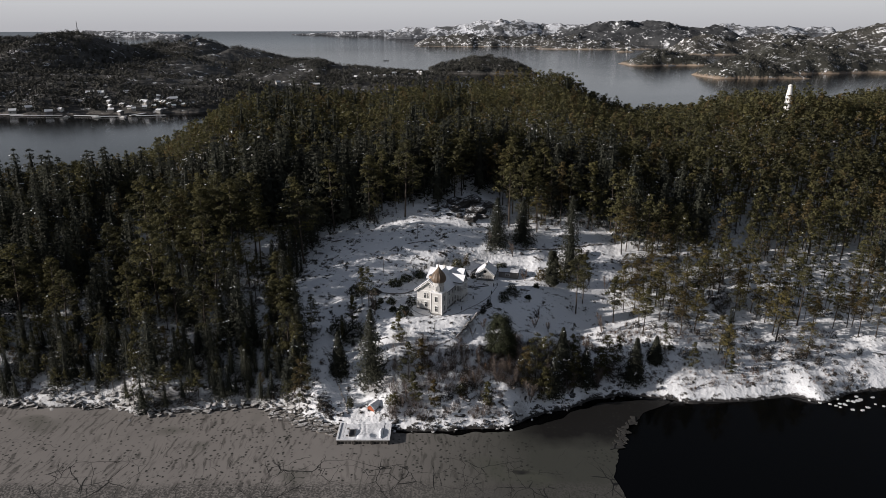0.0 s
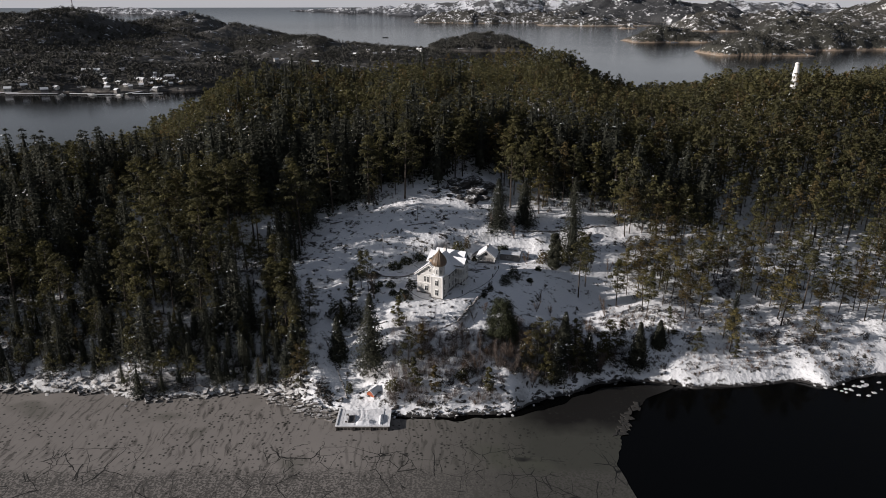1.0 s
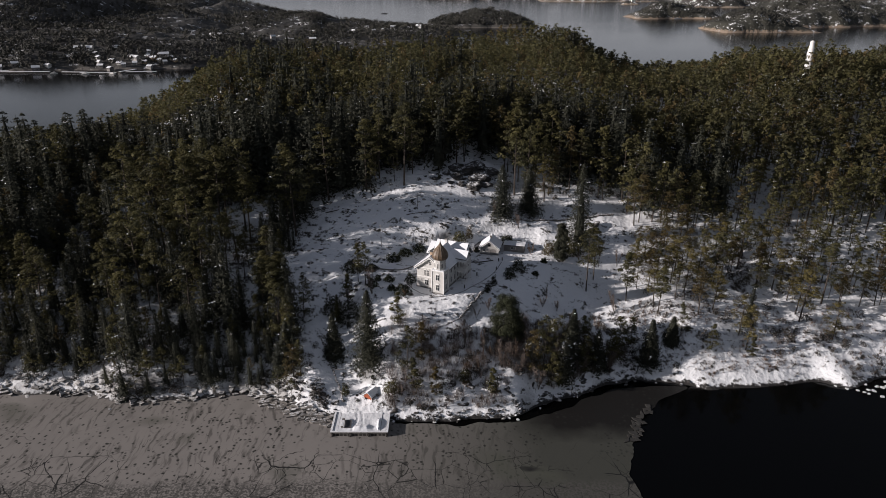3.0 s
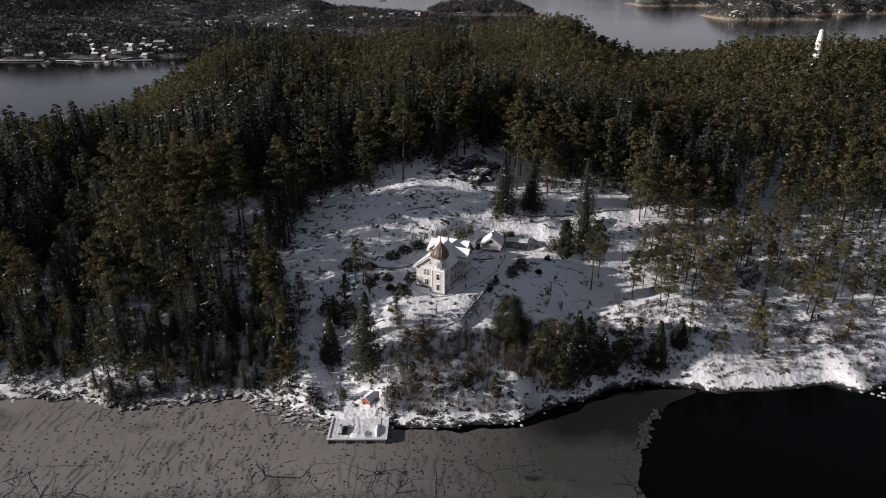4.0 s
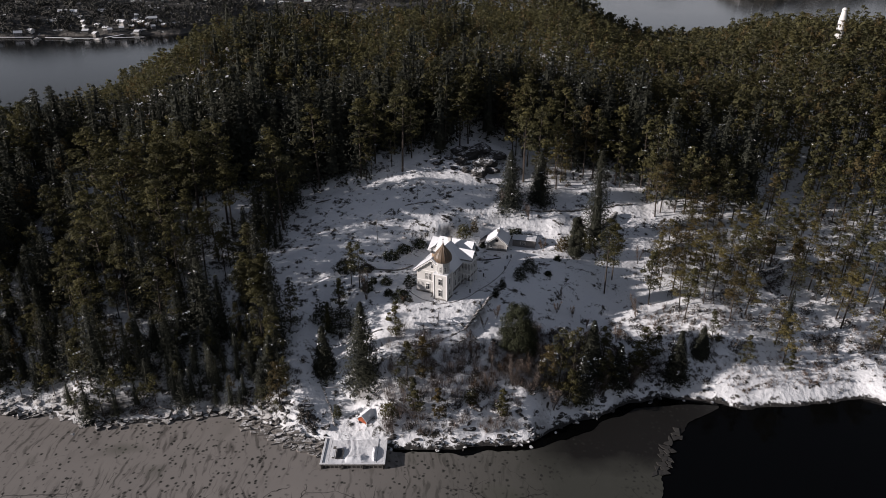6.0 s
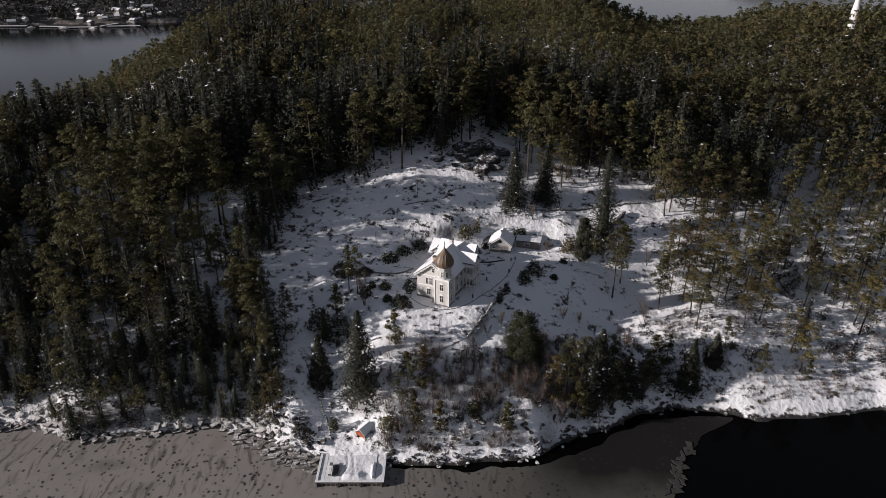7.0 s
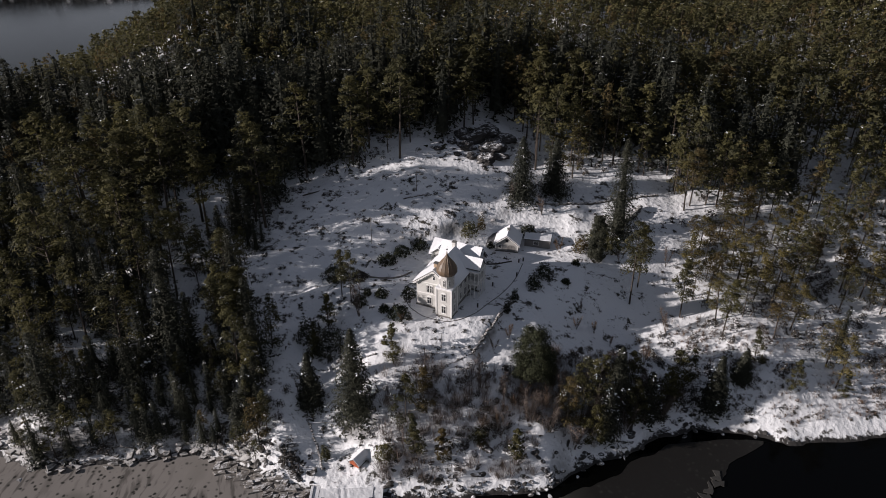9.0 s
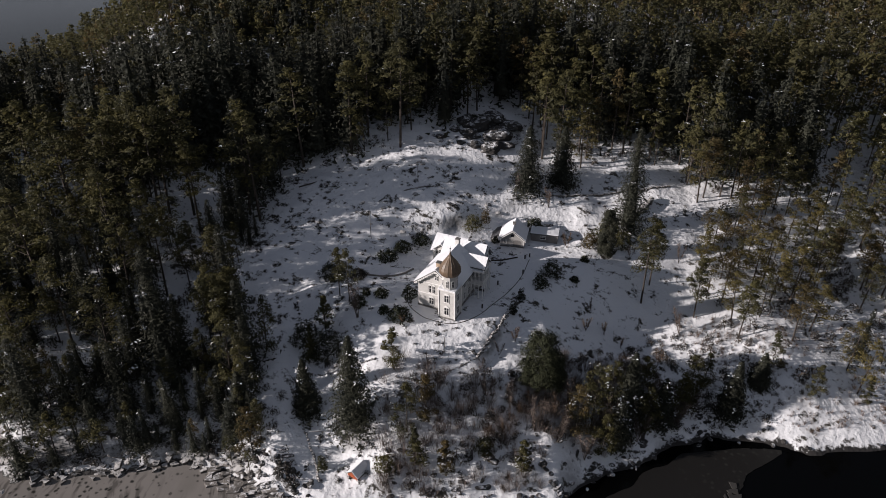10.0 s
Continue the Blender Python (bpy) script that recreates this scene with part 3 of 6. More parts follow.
# ---- trees ----
def sprays(centres, size, rng, flat=0.5, out=None, loose=0.6, fat=(0.14, 0.38)):
    """One ragged triangle of needles or leaves at each centre; out: the ways that they face, more or less."""
    n = len(centres)
    a = rng.normal(size=(n, 3))
    a[:, 2] *= flat
    if out is not None:
        face = out / (np.linalg.norm(out, axis=1)[:, None] + 1e-6) + rng.normal(0, loose, (n, 3))
        face /= np.linalg.norm(face, axis=1)[:, None]
        a -= (a * face).sum(1)[:, None] * face
    a /= np.linalg.norm(a, axis=1)[:, None]
    b = np.cross(a, rng.normal(size=(n, 3)) if out is None else face)
    b /= np.linalg.norm(b, axis=1)[:, None]
    s = size * rng.uniform(0.7, 1.7, (n, 1))
    return np.stack([centres + s * a, centres - s * (0.5 * a - rng.uniform(*fat, (n, 1)) * b), centres - s * (0.5 * a + rng.uniform(*fat, (n, 1)) * b)], 1)


def stick(a, b, r0, r1, sides=3):
    """The triangles of a tapered stick."""
    a, b = np.asarray(a, float), np.asarray(b, float)
    d = b - a
    u = np.cross(d, (0.3, 0.2, 1.0) if abs(d[2]) < 0.9 * np.linalg.norm(d) else (1.0, 0.1, 0))
    u /= np.linalg.norm(u)
    v = np.cross(d, u)
    v /= np.linalg.norm(v)
    t = np.arange(sides) * 2 * math.pi / sides
    ring = np.cos(t)[:, None] * u + np.sin(t)[:, None] * v
    p, q = a + r0 * ring, b + r1 * ring
    p2, q2 = np.roll(p, -1, 0), np.roll(q, -1, 0)
    return np.concatenate([np.stack([p, p2, q2], 1), np.stack([p, q2, q], 1)])


def pine(h, rng, k, size, bare=0.45, limbs=True, snow=0.04, wide=0.25, pad=1.2, fat=(0.16, 0.4)):
    """A Scots pine: a long bare stem and a crown of rounded needle pads. Triangles of wood, needles and snow."""
    lean = rng.normal(0, 0.025, 2) * h
    point = rng.uniform(0.55, 1.0)
    top = np.array([lean[0], lean[1], h * 0.96])
    wood = [stick((0, 0, -0.6), top * 0.55, 0.009 * h + 0.04, 0.007 * h, 5), stick(top * 0.55, top, 0.007 * h, 0.02, 4)]
    green, white = [], []
    pads = int(rng.integers(13, 17)) if k < 10 else int(rng.integers(19, 25)) if k < 40 else int(rng.integers(27, 35))
    for i in range(pads):
        u = (i + rng.uniform(0, 1)) / pads
        z = h * (bare + (0.97 - bare) * u)
        r = wide * h * min(1.0, 0.45 + 2.6 * u) * (1.04 - u) ** point * rng.uniform(0.3, 1.0)
        t = rng.uniform(0, 2 * math.pi)
        stem = top * (z / h) * 1.04
        c = np.array([stem[0] + r * math.cos(t), stem[1] + r * math.sin(t), z + 0.08 * r])
        if limbs:
            wood.append(stick(stem - (0, 0, 0.3 * r), c, 0.02 + 0.012 * r, 0.015))
        spread = np.array([1, 1, 0.55]) * rng.uniform(0.042, 0.07) * h * pad * (1.1 - 0.45 * u)
        pts = rng.normal(size=(k, 3))
        pts[:, 2] = np.where(rng.uniform(0, 1, k) < 0.75, np.abs(pts[:, 2]), pts[:, 2])
        pts /= np.linalg.norm(pts, axis=1)[:, None]
        where = c + pts * rng.uniform(0.6, 1.1, (k, 1)) * spread
        green.append(sprays(where, size, rng, 0.6, pts * (1, 1, 1.6) + 0.35 * (c - stem) / (0.2 * h), 0.35, fat))
        if rng.uniform() < snow:
            m = max(4, k // 6)
            white.append(sprays(c + (0, 0, spread[2] * 0.95) + rng.normal(size=(m, 3)) * spread * (0.42, 0.42, 0.12), min(size, 0.5) * 0.62, rng, 0.1, np.tile((0.0, 0.0, 1.0), (m, 1)), 0.25, (0.3, 0.55)))
    return wood, green, white


def spruce(h, rng, tiers, arms, per, size, snow=0.03, wide=0.225, low=0.06, fat=(0.16, 0.4)):
    """A spruce: a straight stem and drooping arms in whorls, narrowing to a point."""
    wood = [stick((0, 0, -0.6), (0, 0, h * 0.97), 0.012 * h + 0.06, 0.02, 5)]
    core = [stick((0, 0, low * h + 0.3), (0, 0, h * 0.9), 0.3 * wide * h, 0.03, 7)]
    green, white = core, []
    for i in range(tiers):
        u = low + (0.985 - low) * (i + rng.uniform(-0.3, 0.3)) / tiers
        r = wide * h * (1 - u) ** 0.85 * rng.uniform(0.8, 1.15) + 0.12
        t = rng.uniform(0, 2 * math.pi) + np.arange(arms) * 2 * math.pi / arms + rng.normal(0, 0.2, arms)
        rr = r * rng.uniform(0.7, 1.15, arms)
        f = ((np.arange(per) + 0.7) / per) ** 0.62
        reach = rr[:, None] * f[None]
        pts = np.stack([reach * np.cos(t)[:, None], reach * np.sin(t)[:, None], h * u - 0.38 * reach * (0.6 + 0.5 * f[None]) + rng.normal(0, 0.12, (arms, per))], -1).reshape(-1, 3)
        pts[:, :2] += rng.normal(0, 0.09 * r + 0.05, (len(pts), 2))
        green.append(sprays(pts, size * (0.55 + 0.6 * (1 - u)), rng, 0.5, pts * (1, 1, 0) / r + (0, 0, 0.75), 0.4, fat))
        if rng.uniform() < snow * arms:
            j = int(rng.integers(arms))
            c = pts.reshape(arms, per, 3)[j, -1]
            white.append(sprays(c + (0, 0, 0.2) + rng.normal(size=(6, 3)) * (0.45, 0.45, 0.08), 0.26, rng, 0.1, np.tile((0.0, 0.0, 1.0), (6, 1)), 0.25, (0.3, 0.55)))
    return wood, green, white


def bare_tree(h, rng, twigs, wide=0.3):
    """A leafless tree or bush: a few stems, and twigs as thin slivers."""
    wood, fine = [], []
    for i in range(int(rng.integers(3, 6))):
        t, r = rng.uniform(0, 2 * math.pi), wide * h * rng.uniform(0.2, 0.7)
        end = np.array([r * math.cos(t), r * math.sin(t), h * rng.uniform(0.6, 0.95)])
        wood.append(stick((rng.normal(0, 0.1), rng.normal(0, 0.1), -0.3), end, 0.02 + 0.008 * h, 0.015))
        n = twigs // 4
        f = rng.uniform(0.3, 1, (n, 1))
        base = end * f
        d = rng.normal(size=(n, 3)) * (1, 1, 0.6) + (0, 0, 0.9)
        d *= (0.16 * h * rng.uniform(0.5, 1.3, (n, 1))) / np.linalg.norm(d, axis=1)[:, None]
        side = np.cross(d, rng.normal(size=(n, 3)))
        side *= 0.03 / np.linalg.norm(side, axis=1)[:, None]
        fine.append(np.stack([base - side, base + side, base + d], 1))
    return wood, fine, []


def shrub(w, h, rng, n, size, snow=0.05, inner=0.55):
    """A dense evergreen bush: many leaf sprays over a lumpy dome."""
    pts = rng.normal(size=(n, 3))
    pts /= np.linalg.norm(pts, axis=1)[:, None]
    pts[:, 2] = np.abs(pts[:, 2])
    lumps = 1 + 0.22 * np.sin(pts[:, 0] * 5 + rng.uniform(0, 6)) * np.sin(pts[:, 1] * 5 + rng.uniform(0, 6)) + 0.12 * np.sin(pts[:, 2] * 9)
    pts = pts * (lumps * rng.uniform(inner, 1.02, n) ** 0.5)[:, None] * (w, w, h)
    wood = [stick((0, 0, -0.3), (rng.normal(0, 0.2), rng.normal(0, 0.2), h * 0.7), 0.08, 0.03)]
    white = [sprays(pts[rng.integers(0, n, max(1, int(n * snow)))] * 1.02, size * 0.9, rng, 0.2)] if snow else []
    return wood, [sprays(pts, size, rng, 0.8, pts * (1 / w, 1 / w, 1 / h), 0.5)], white


def clump_tree(w, h, rng, lumps, each, size, lump, low=0.1):
    """A dense broad-leaved evergreen: overlapping rounded clumps of leaf sprays over an egg-shaped crown."""
    u = rng.uniform(0, 1, lumps)
    t = rng.uniform(0, 2 * math.pi, lumps)
    r = w * np.sin(math.pi * np.clip(0.3 + 0.64 * u, 0, 1)) ** 0.6 * rng.uniform(0.6, 0.95, lumps)
    centre = np.stack([r * np.cos(t), r * np.sin(t), h * (low + (0.93 - low) * u)], -1)
    d = rng.normal(size=(lumps, each, 3))
    d /= np.linalg.norm(d, axis=2)[:, :, None]
    outward = centre * (1 / w, 1 / w, 0.4 / h)
    rad = lump * rng.uniform(0.7, 1.25, (lumps, 1, 1)) * rng.uniform(0.75, 1.08, (lumps, each, 1))
    pts = (centre[:, None] + d * rad * (1, 1, 0.85)).reshape(-1, 3)
    face = (d + 0.5 * outward[:, None]).reshape(-1, 3)
    return [stick((0, 0, -0.4), (0, 0, h * 0.6), 0.2, 0.05, 5)], [sprays(pts, size, rng, 0.8, face, 0.4)], []


def soup(name, tris, mat):
    tris = np.concatenate(tris)
    return mesh_of(name, tris.reshape(-1, 3), np.arange(len(tris) * 3).reshape(-1, 3), mat)


def tree_thing(name, pieces, bark, leaf, label, category, group, crown="crown"):
    wood, green, white = pieces
    root = tagged(new(name), label, category, group)
    if wood:
        new("trunk", soup("trunk", wood, bark)).parent = root
    tris = np.concatenate(green + white)
    which = np.arange(len(tris)) >= sum(map(len, green))
    new(crown, mesh_of(crown, tris.reshape(-1, 3), np.arange(len(tris) * 3).reshape(-1, 3), [leaf, SNOW], which)).parent = root
    return root


def standing(x, y, turn, scale, sink=0.0, z=None, wide=1.0):
    return pose(x, y, (ground_at(x, y) if z is None else z) - sink, 0, 0, turn) @ Matrix.Diagonal((scale * wide, scale * wide, scale, 1))


rng = np.random.default_rng(7)
PINES = [tree_thing("pine_tree", pine(16, rng, 42, 0.27, bare=b, snow=0.06), BARK, leaf, text, "tree", "pines of the island wood")
         for b, leaf, text in ((0.36, PINE, "tall Scots pine with a bare stem and loose crown"), (0.42, PINE, "tall Scots pine with a bare stem and loose crown"),
                               (0.36, PINE, "Scots pine with a broad olive-green crown"), (0.4, BROWNED, "Scots pine with a brownish thinning crown"), (0.3, PINE, "Scots pine with a broad olive-green crown"), (0.2, SUNLIT_PINE, "Scots pine in open snow, its needles coloured as sunlit"), (0.28, SUNLIT_PINE, "Scots pine in open snow, its needles coloured as sunlit"))]
SPRUCES = [tree_thing("spruce_tree", spruce(20, rng, 30, 10, 6, 0.46, wide=w), DARK_BARK, SPRUCE, text, "tree", "spruces of the island wood")
           for w, text in ((0.21, "slender dark green spruce"), (0.25, "dark green spruce with drooping boughs"), (0.3, "broad dark green spruce with drooping boughs"))]
USED = set()


def plant(protos, i, m):
    """Stands the prototype itself there the first time, a copy of it after that."""
    p = protos[i % len(protos)]
    if p.name in USED:
        return copy_thing(p, m)
    USED.add(p.name)
    p.matrix_basis = m
    return p


CLEARING = ((-37, 150), (-36, 166), (-40, 176), (-43, 188), (-48, 208), (-49, 236), (-43, 245), (-28, 247), (-15, 249), (-4, 257), (6, 268), (12, 281), (21, 278), (22, 256), (24, 246), (32, 247),
            (48, 254), (66, 250), (61, 238), (62, 223), (57, 207), (54, 190), (54, 150))


def inside(x, y, poly):
    hit = np.zeros(np.shape(x), bool)
    for (ax, ay), (bx, by) in zip(poly, poly[1:] + poly[:1]):
        cross = ((ay > y) != (by > y)) & (x < (bx - ax) * (y - ay) / (by - ay + 1e-9) + ax)
        hit ^= cross
    return hit


step = 4.6
fx, fy = np.meshgrid(np.arange(-300, 330, step), np.arange(160, 600, step))
fx, fy = (fx + rng.uniform(-0.48, 0.48, fx.shape) * step).ravel(), (fy + rng.uniform(-0.48, 0.48, fy.shape) * step).ravel()
fs = fy - np.interp(fx, SHORE_X, SHORE_Y)
fz = height(fx, fy)
luck = rng.uniform(0, 1, fx.shape)
thin = 0.5 + 0.9 * fbm(fx, fy, 38, 3, 71)
east = (fx > 50) & (fy < 238)
density = np.where(fx < -30, np.where(fy < 250, np.where(fx < -62, 0.76, 0.6), 0.8), 0.84) + 0.25 * (thin - 0.5)
density = np.where(east, np.where(fs < 13, 0.02, np.where(fs < 24, 0.1, np.where(fy > 204, 0.78, 0.55))), density)
density = np.where((fs < 12) & (fx < 0), 0.95, density)
density = np.where(fs < 3.5, 0.0, density)
density = np.where(fy > 330, np.clip(density * 1.1, 0, 0.95), density)
density = np.where(bump(fx, fy, -103, 242, 12, 12) + bump(fx, fy, -64, 238, 10, 12) > 0.4, 0.1, density)
density = np.where(np.hypot(fx - 180, fy - 362) < 3.2, 0, density)
keep = (luck < density) & ~inside(fx, fy, CLEARING) & (fz > 0.8) & (np.abs(fx) < 0.72 * fy + 22)
fx, fy, fz, fs, east = fx[keep], fy[keep], fz[keep], fs[keep], east[keep]
ux, uy = np.meshgrid(np.arange(-150, -38, 3.1), np.arange(160, 192, 3.1))
ux, uy = (ux + rng.uniform(-1.4, 1.4, ux.shape)).ravel(), (uy + rng.uniform(-1.4, 1.4, uy.shape)).ravel()
us = uy - np.interp(ux, SHORE_X, SHORE_Y)
ok = (us > 1.1) & (us < 17) & (rng.uniform(0, 1, ux.shape) < 0.9) & ~inside(ux, uy, CLEARING)
young = np.concatenate([np.zeros(fx.shape, bool), np.ones(int(ok.sum()), bool)])
fx, fy, fs, east = np.concatenate([fx, ux[ok]]), np.concatenate([fy, uy[ok]]), np.concatenate([fs, us[ok]]), np.concatenate([east, np.zeros(int(ok.sum()), bool)])
fz = height(fx, fy)
kind_noise = fbm(fx, fy, 45, 3, 81) + 0.35 * rng.uniform(-1, 1, fx.shape)
# more spruce in the west, partly its dark colour standing in for shade
is_spruce = kind_noise > np.where(fx < -25, np.where(fy > 320, 0.3, -0.04), np.where(fy > 300, 0.52, 0.42))
tall = np.where(is_spruce, rng.uniform(19, 29, fx.shape), rng.uniform(15, 22, fx.shape)) * (1 + 0.3 * fbm(fx, fy, 60, 2, 91)) * rng.uniform(0.82, 1.12, fx.shape)
tall *= np.interp(fs, (3, 8, 13, 24), (0.52, 0.74, 1.1, 1.1))
tall *= np.where(east, 0.74, 1) * np.interp(fy, (270, 340), (1.0, 0.74)) * np.interp(fx, (-230, -140, -100), (0.86, 0.95, 1.0))
tall = np.where(np.hypot(fx - 175, fy - 347) < 27, np.clip(rng.uniform(66, 69, fx.shape) - fz, 8, 20), tall)
tall = np.where((fx < -92) & (fx > -132) & (fy < 330), tall * 0.86, np.where((fx > -46) & (fy < 262), tall * 0.9, tall))
# height added west of the upper clearing so these trees shade it
tall = np.where((fx > -92) & (fx < -46) & (fy > 222) & (fy < 268), tall * 1.17, tall)
tall = np.where((fx > -104) & (fx < -70) & (fy > 216) & (fy < 244) & (tall > 10), rng.uniform(22, 27, fx.shape), tall)
tall = np.where(young, rng.uniform(5, 11, fx.shape), tall)
# trees cut low in lanes along the sun's path to light chosen spots
for x, y, z, w in ((0, 182.5, 15.5, 5.5), (14, 219.5, 20.5, 3.5), (-14, 224.0, 22.0, 3.4), (-6, 195.5, 20.5, 5.5), (30, 239, 24, 3.2)):
    low = (fx < -36) & (fx > -120) & (np.abs(fy - 0.2035 * (fx - x) - y) < w)
    tall = np.where(low, np.clip(np.minimum(tall, z - 1 + 0.283 * (x - fx) - fz), 5, 40), tall)
near = np.argsort(np.hypot(fx * 0.8, fy - 120) + 300 * young)[:290]
single = np.zeros(fx.shape, bool)
single[near] = True
for i in near:
    turn = rng.uniform(0, 360)
    if is_spruce[i]:
        plant(SPRUCES, int(rng.integers(3)), standing(fx[i], fy[i], turn, tall[i] / 20))
    else:
        j = int(rng.choice([0, 1, 2, 3, 4], p=[0.3, 0.28, 0.22, 0.02, 0.18])) if fs[i] > 20 else int(rng.choice([2, 4, 0]))
        j = int(rng.choice([5, 6, 6, 3])) if fx[i] > 34 and rng.uniform() < 0.7 else j
        plant(PINES, j, standing(fx[i], fy[i], turn, tall[i] / 16, wide=rng.uniform(0.9, 1.15) * (1.12 if east[i] else 1.0)))


def stand(pieces, n, mats):
    """Triangles and material numbers of one tree for the joined wood."""
    return [(np.concatenate(t), np.full(sum(map(len, t)), i)) for i, t in zip(mats, pieces) if t]


def wood_of(name, chosen, pine_args, spruce_args, label, variants=9):
    """The trees that nobody could count, joined in one mesh."""
    kinds = []
    for is_s in (False, True):
        row = []
        for v in range(variants):
            leaf = 3 if is_s else (2 if v == 4 else 1)
            made = spruce(20, rng, *spruce_args, snow=0.012, wide=0.28, fat=(0.24, 0.5)) if is_s else pine(16, rng, **pine_args, bare=(0.28, 0.36, 0.44)[v % 3])
            parts = stand(made, 0, (5 if is_s else 0, leaf, 4))
            row.append((np.concatenate([p[0] for p in parts]), np.concatenate([p[1] for p in parts])))
        kinds.append(row)
    tris, which = [], []
    for i in np.nonzero(chosen)[0]:
        t, w = kinds[int(is_spruce[i])][int(rng.integers(variants))]
        s = tall[i] / (20 if is_spruce[i] else 16)
        a = rng.uniform(0, 2 * math.pi)
        turn = np.array([[math.cos(a), -math.sin(a), 0], [math.sin(a), math.cos(a), 0], [0, 0, 1]]) * s
        turn[:2] *= rng.uniform(0.9, 1.2)
        tris.append(t @ turn.T + (fx[i], fy[i], fz[i]))
        which.append(w)
    tris, which = np.concatenate(tris), np.concatenate(which)
    me = mesh_of(name, tris.reshape(-1, 3), np.arange(len(tris) * 3).reshape(-1, 3), [BARK, PINE, BROWNED, SPRUCE, SNOW, DARK_BARK], which)
    return tagged(new(name, me), label, "forest", kind="stuff")


rest = ~single
wood_of("forest", rest & (fy < 262), {"k": 19, "size": 0.41, "snow": 0.05, "fat": (0.2, 0.45)}, (21, 9, 5, 0.5), "dense wood of pines and spruces with traces of snow")
wood_of("forest", rest & (fy >= 262) & (fy < 330), {"k": 12, "size": 0.47, "limbs": False, "snow": 0.03, "fat": (0.28, 0.5), "wide": 0.28, "pad": 1.35}, (16, 8, 4, 0.62), "dense pine wood on the rising hill")
wood_of("forest", rest & (fy >= 330) & (fy < 440), {"k": 7, "size": 0.62, "limbs": False, "snow": 0.018, "fat": (0.32, 0.55), "wide": 0.28, "pad": 1.55}, (9, 7, 3, 0.95), "olive-green pine wood along the crest")
wood_of("forest", rest & (fy >= 440), {"k": 5, "size": 0.75, "limbs": False, "snow": 0.015, "fat": (0.32, 0.55), "wide": 0.28, "pad": 1.55}, (7, 6, 3, 1.1), "olive-green pine wood beyond the crest")

for x, y, h in ((-157, 327, 21), (-168, 331, 17), (-173, 335, 18), (-186, 338, 15)):
    plant(SPRUCES, 1, standing(x, y, 40 * h, h / 20))
for x, y, h in ((171, 353, 15), (188, 354, 15), (177, 350, 16), (168, 360, 14), (192, 361, 14), (180.5, 356, 16), (184, 355, 15.5), (176, 357, 15.5), (182, 350, 16)):
    plant(PINES, 2, standing(x, y, 40 * h, h / 16))


# ---- buildings ----
def window(parent, x, y, z, w, h, facing, arched=False, sill=True):
    """A framed window in a wall at local (x, y), its foot at z; facing: degrees about z, 0 looks to -y."""
    m = pose(x, y, z, 0, 0, facing)
    bm = bmesh.new()
    f = 0.09
    for a in ((-w / 2 - f, -w / 2, -0.07, 0.03, -f, h + f), (w / 2, w / 2 + f, -0.07, 0.03, -f, h + f), (-w / 2, w / 2, -0.07, 0.03, -f, 0), (-w / 2, w / 2, -0.07, 0.03, h, h + f), (-0.025, 0.025, -0.05, 0.02, 0, h), (-w / 2, -0.025, -0.05, 0.02, h * 0.6, h * 0.6 + 0.05), (0.025, w / 2, -0.05, 0.02, h * 0.6, h * 0.6 + 0.05)):
        block(bm, *a)
    if arched:
        prism(bm, [(w * 0.58 * math.cos(t), h + f + 0.4 * w * math.sin(t)) for t in np.linspace(0, math.pi, 8)], -0.08, 0.02)
    bmesh.ops.transform(bm, matrix=m, verts=bm.verts)
    win = part("window", bm, TRIM, parent)
    bm = box(-w / 2, w / 2, -0.02, 0.015, 0, h)
    bmesh.ops.transform(bm, matrix=m, verts=bm.verts)
    part("pane", bm, GLASS, win, "dark window glass")
    if sill:
        bm = box(-w / 2 - 0.15, w / 2 + 0.15, -0.16, -0.07, -f - 0.06, -f, 0.01)
        bmesh.ops.transform(bm, matrix=m, verts=bm.verts)
        part("sill", bm, TRIM, win)
    return win


def gable_wall(parent, x0, x1, y0, y1, z0, eave, ridge, mat=None, along="y", boards=True, name="wall"):
    """A block with gable ends; the ridge runs along y or x. Lapped boards stand proud of its faces."""
    if along == "y":
        mid = (x0 + x1) / 2
        bm = prism(bmesh.new(), [(x0, z0), (x1, z0), (x1, eave), (mid, ridge), (x0, eave)], y0, y1)
    else:
        mid = (y0 + y1) / 2
        bm = prism(bmesh.new(), [(y0, z0), (y1, z0), (y1, eave), (mid, ridge), (y0, eave)], -x1, -x0, Matrix.Rotation(radians(90), 4, "Z") @ Matrix.Diagonal((1, 1, 1, 1)))
    w = part(name, bm, mat or WHITE, parent)
    if boards:
        bm = bmesh.new()
        z = z0 + 0.3
        while z < eave - 0.1:
            block(bm, x0 - 0.02, x1 + 0.02, y0 - 0.02, y1 + 0.02, z, z + 0.05)
            z += 0.3
        tagged(part("siding", bm, mat or WHITE, w), kind="stuff")
    return w


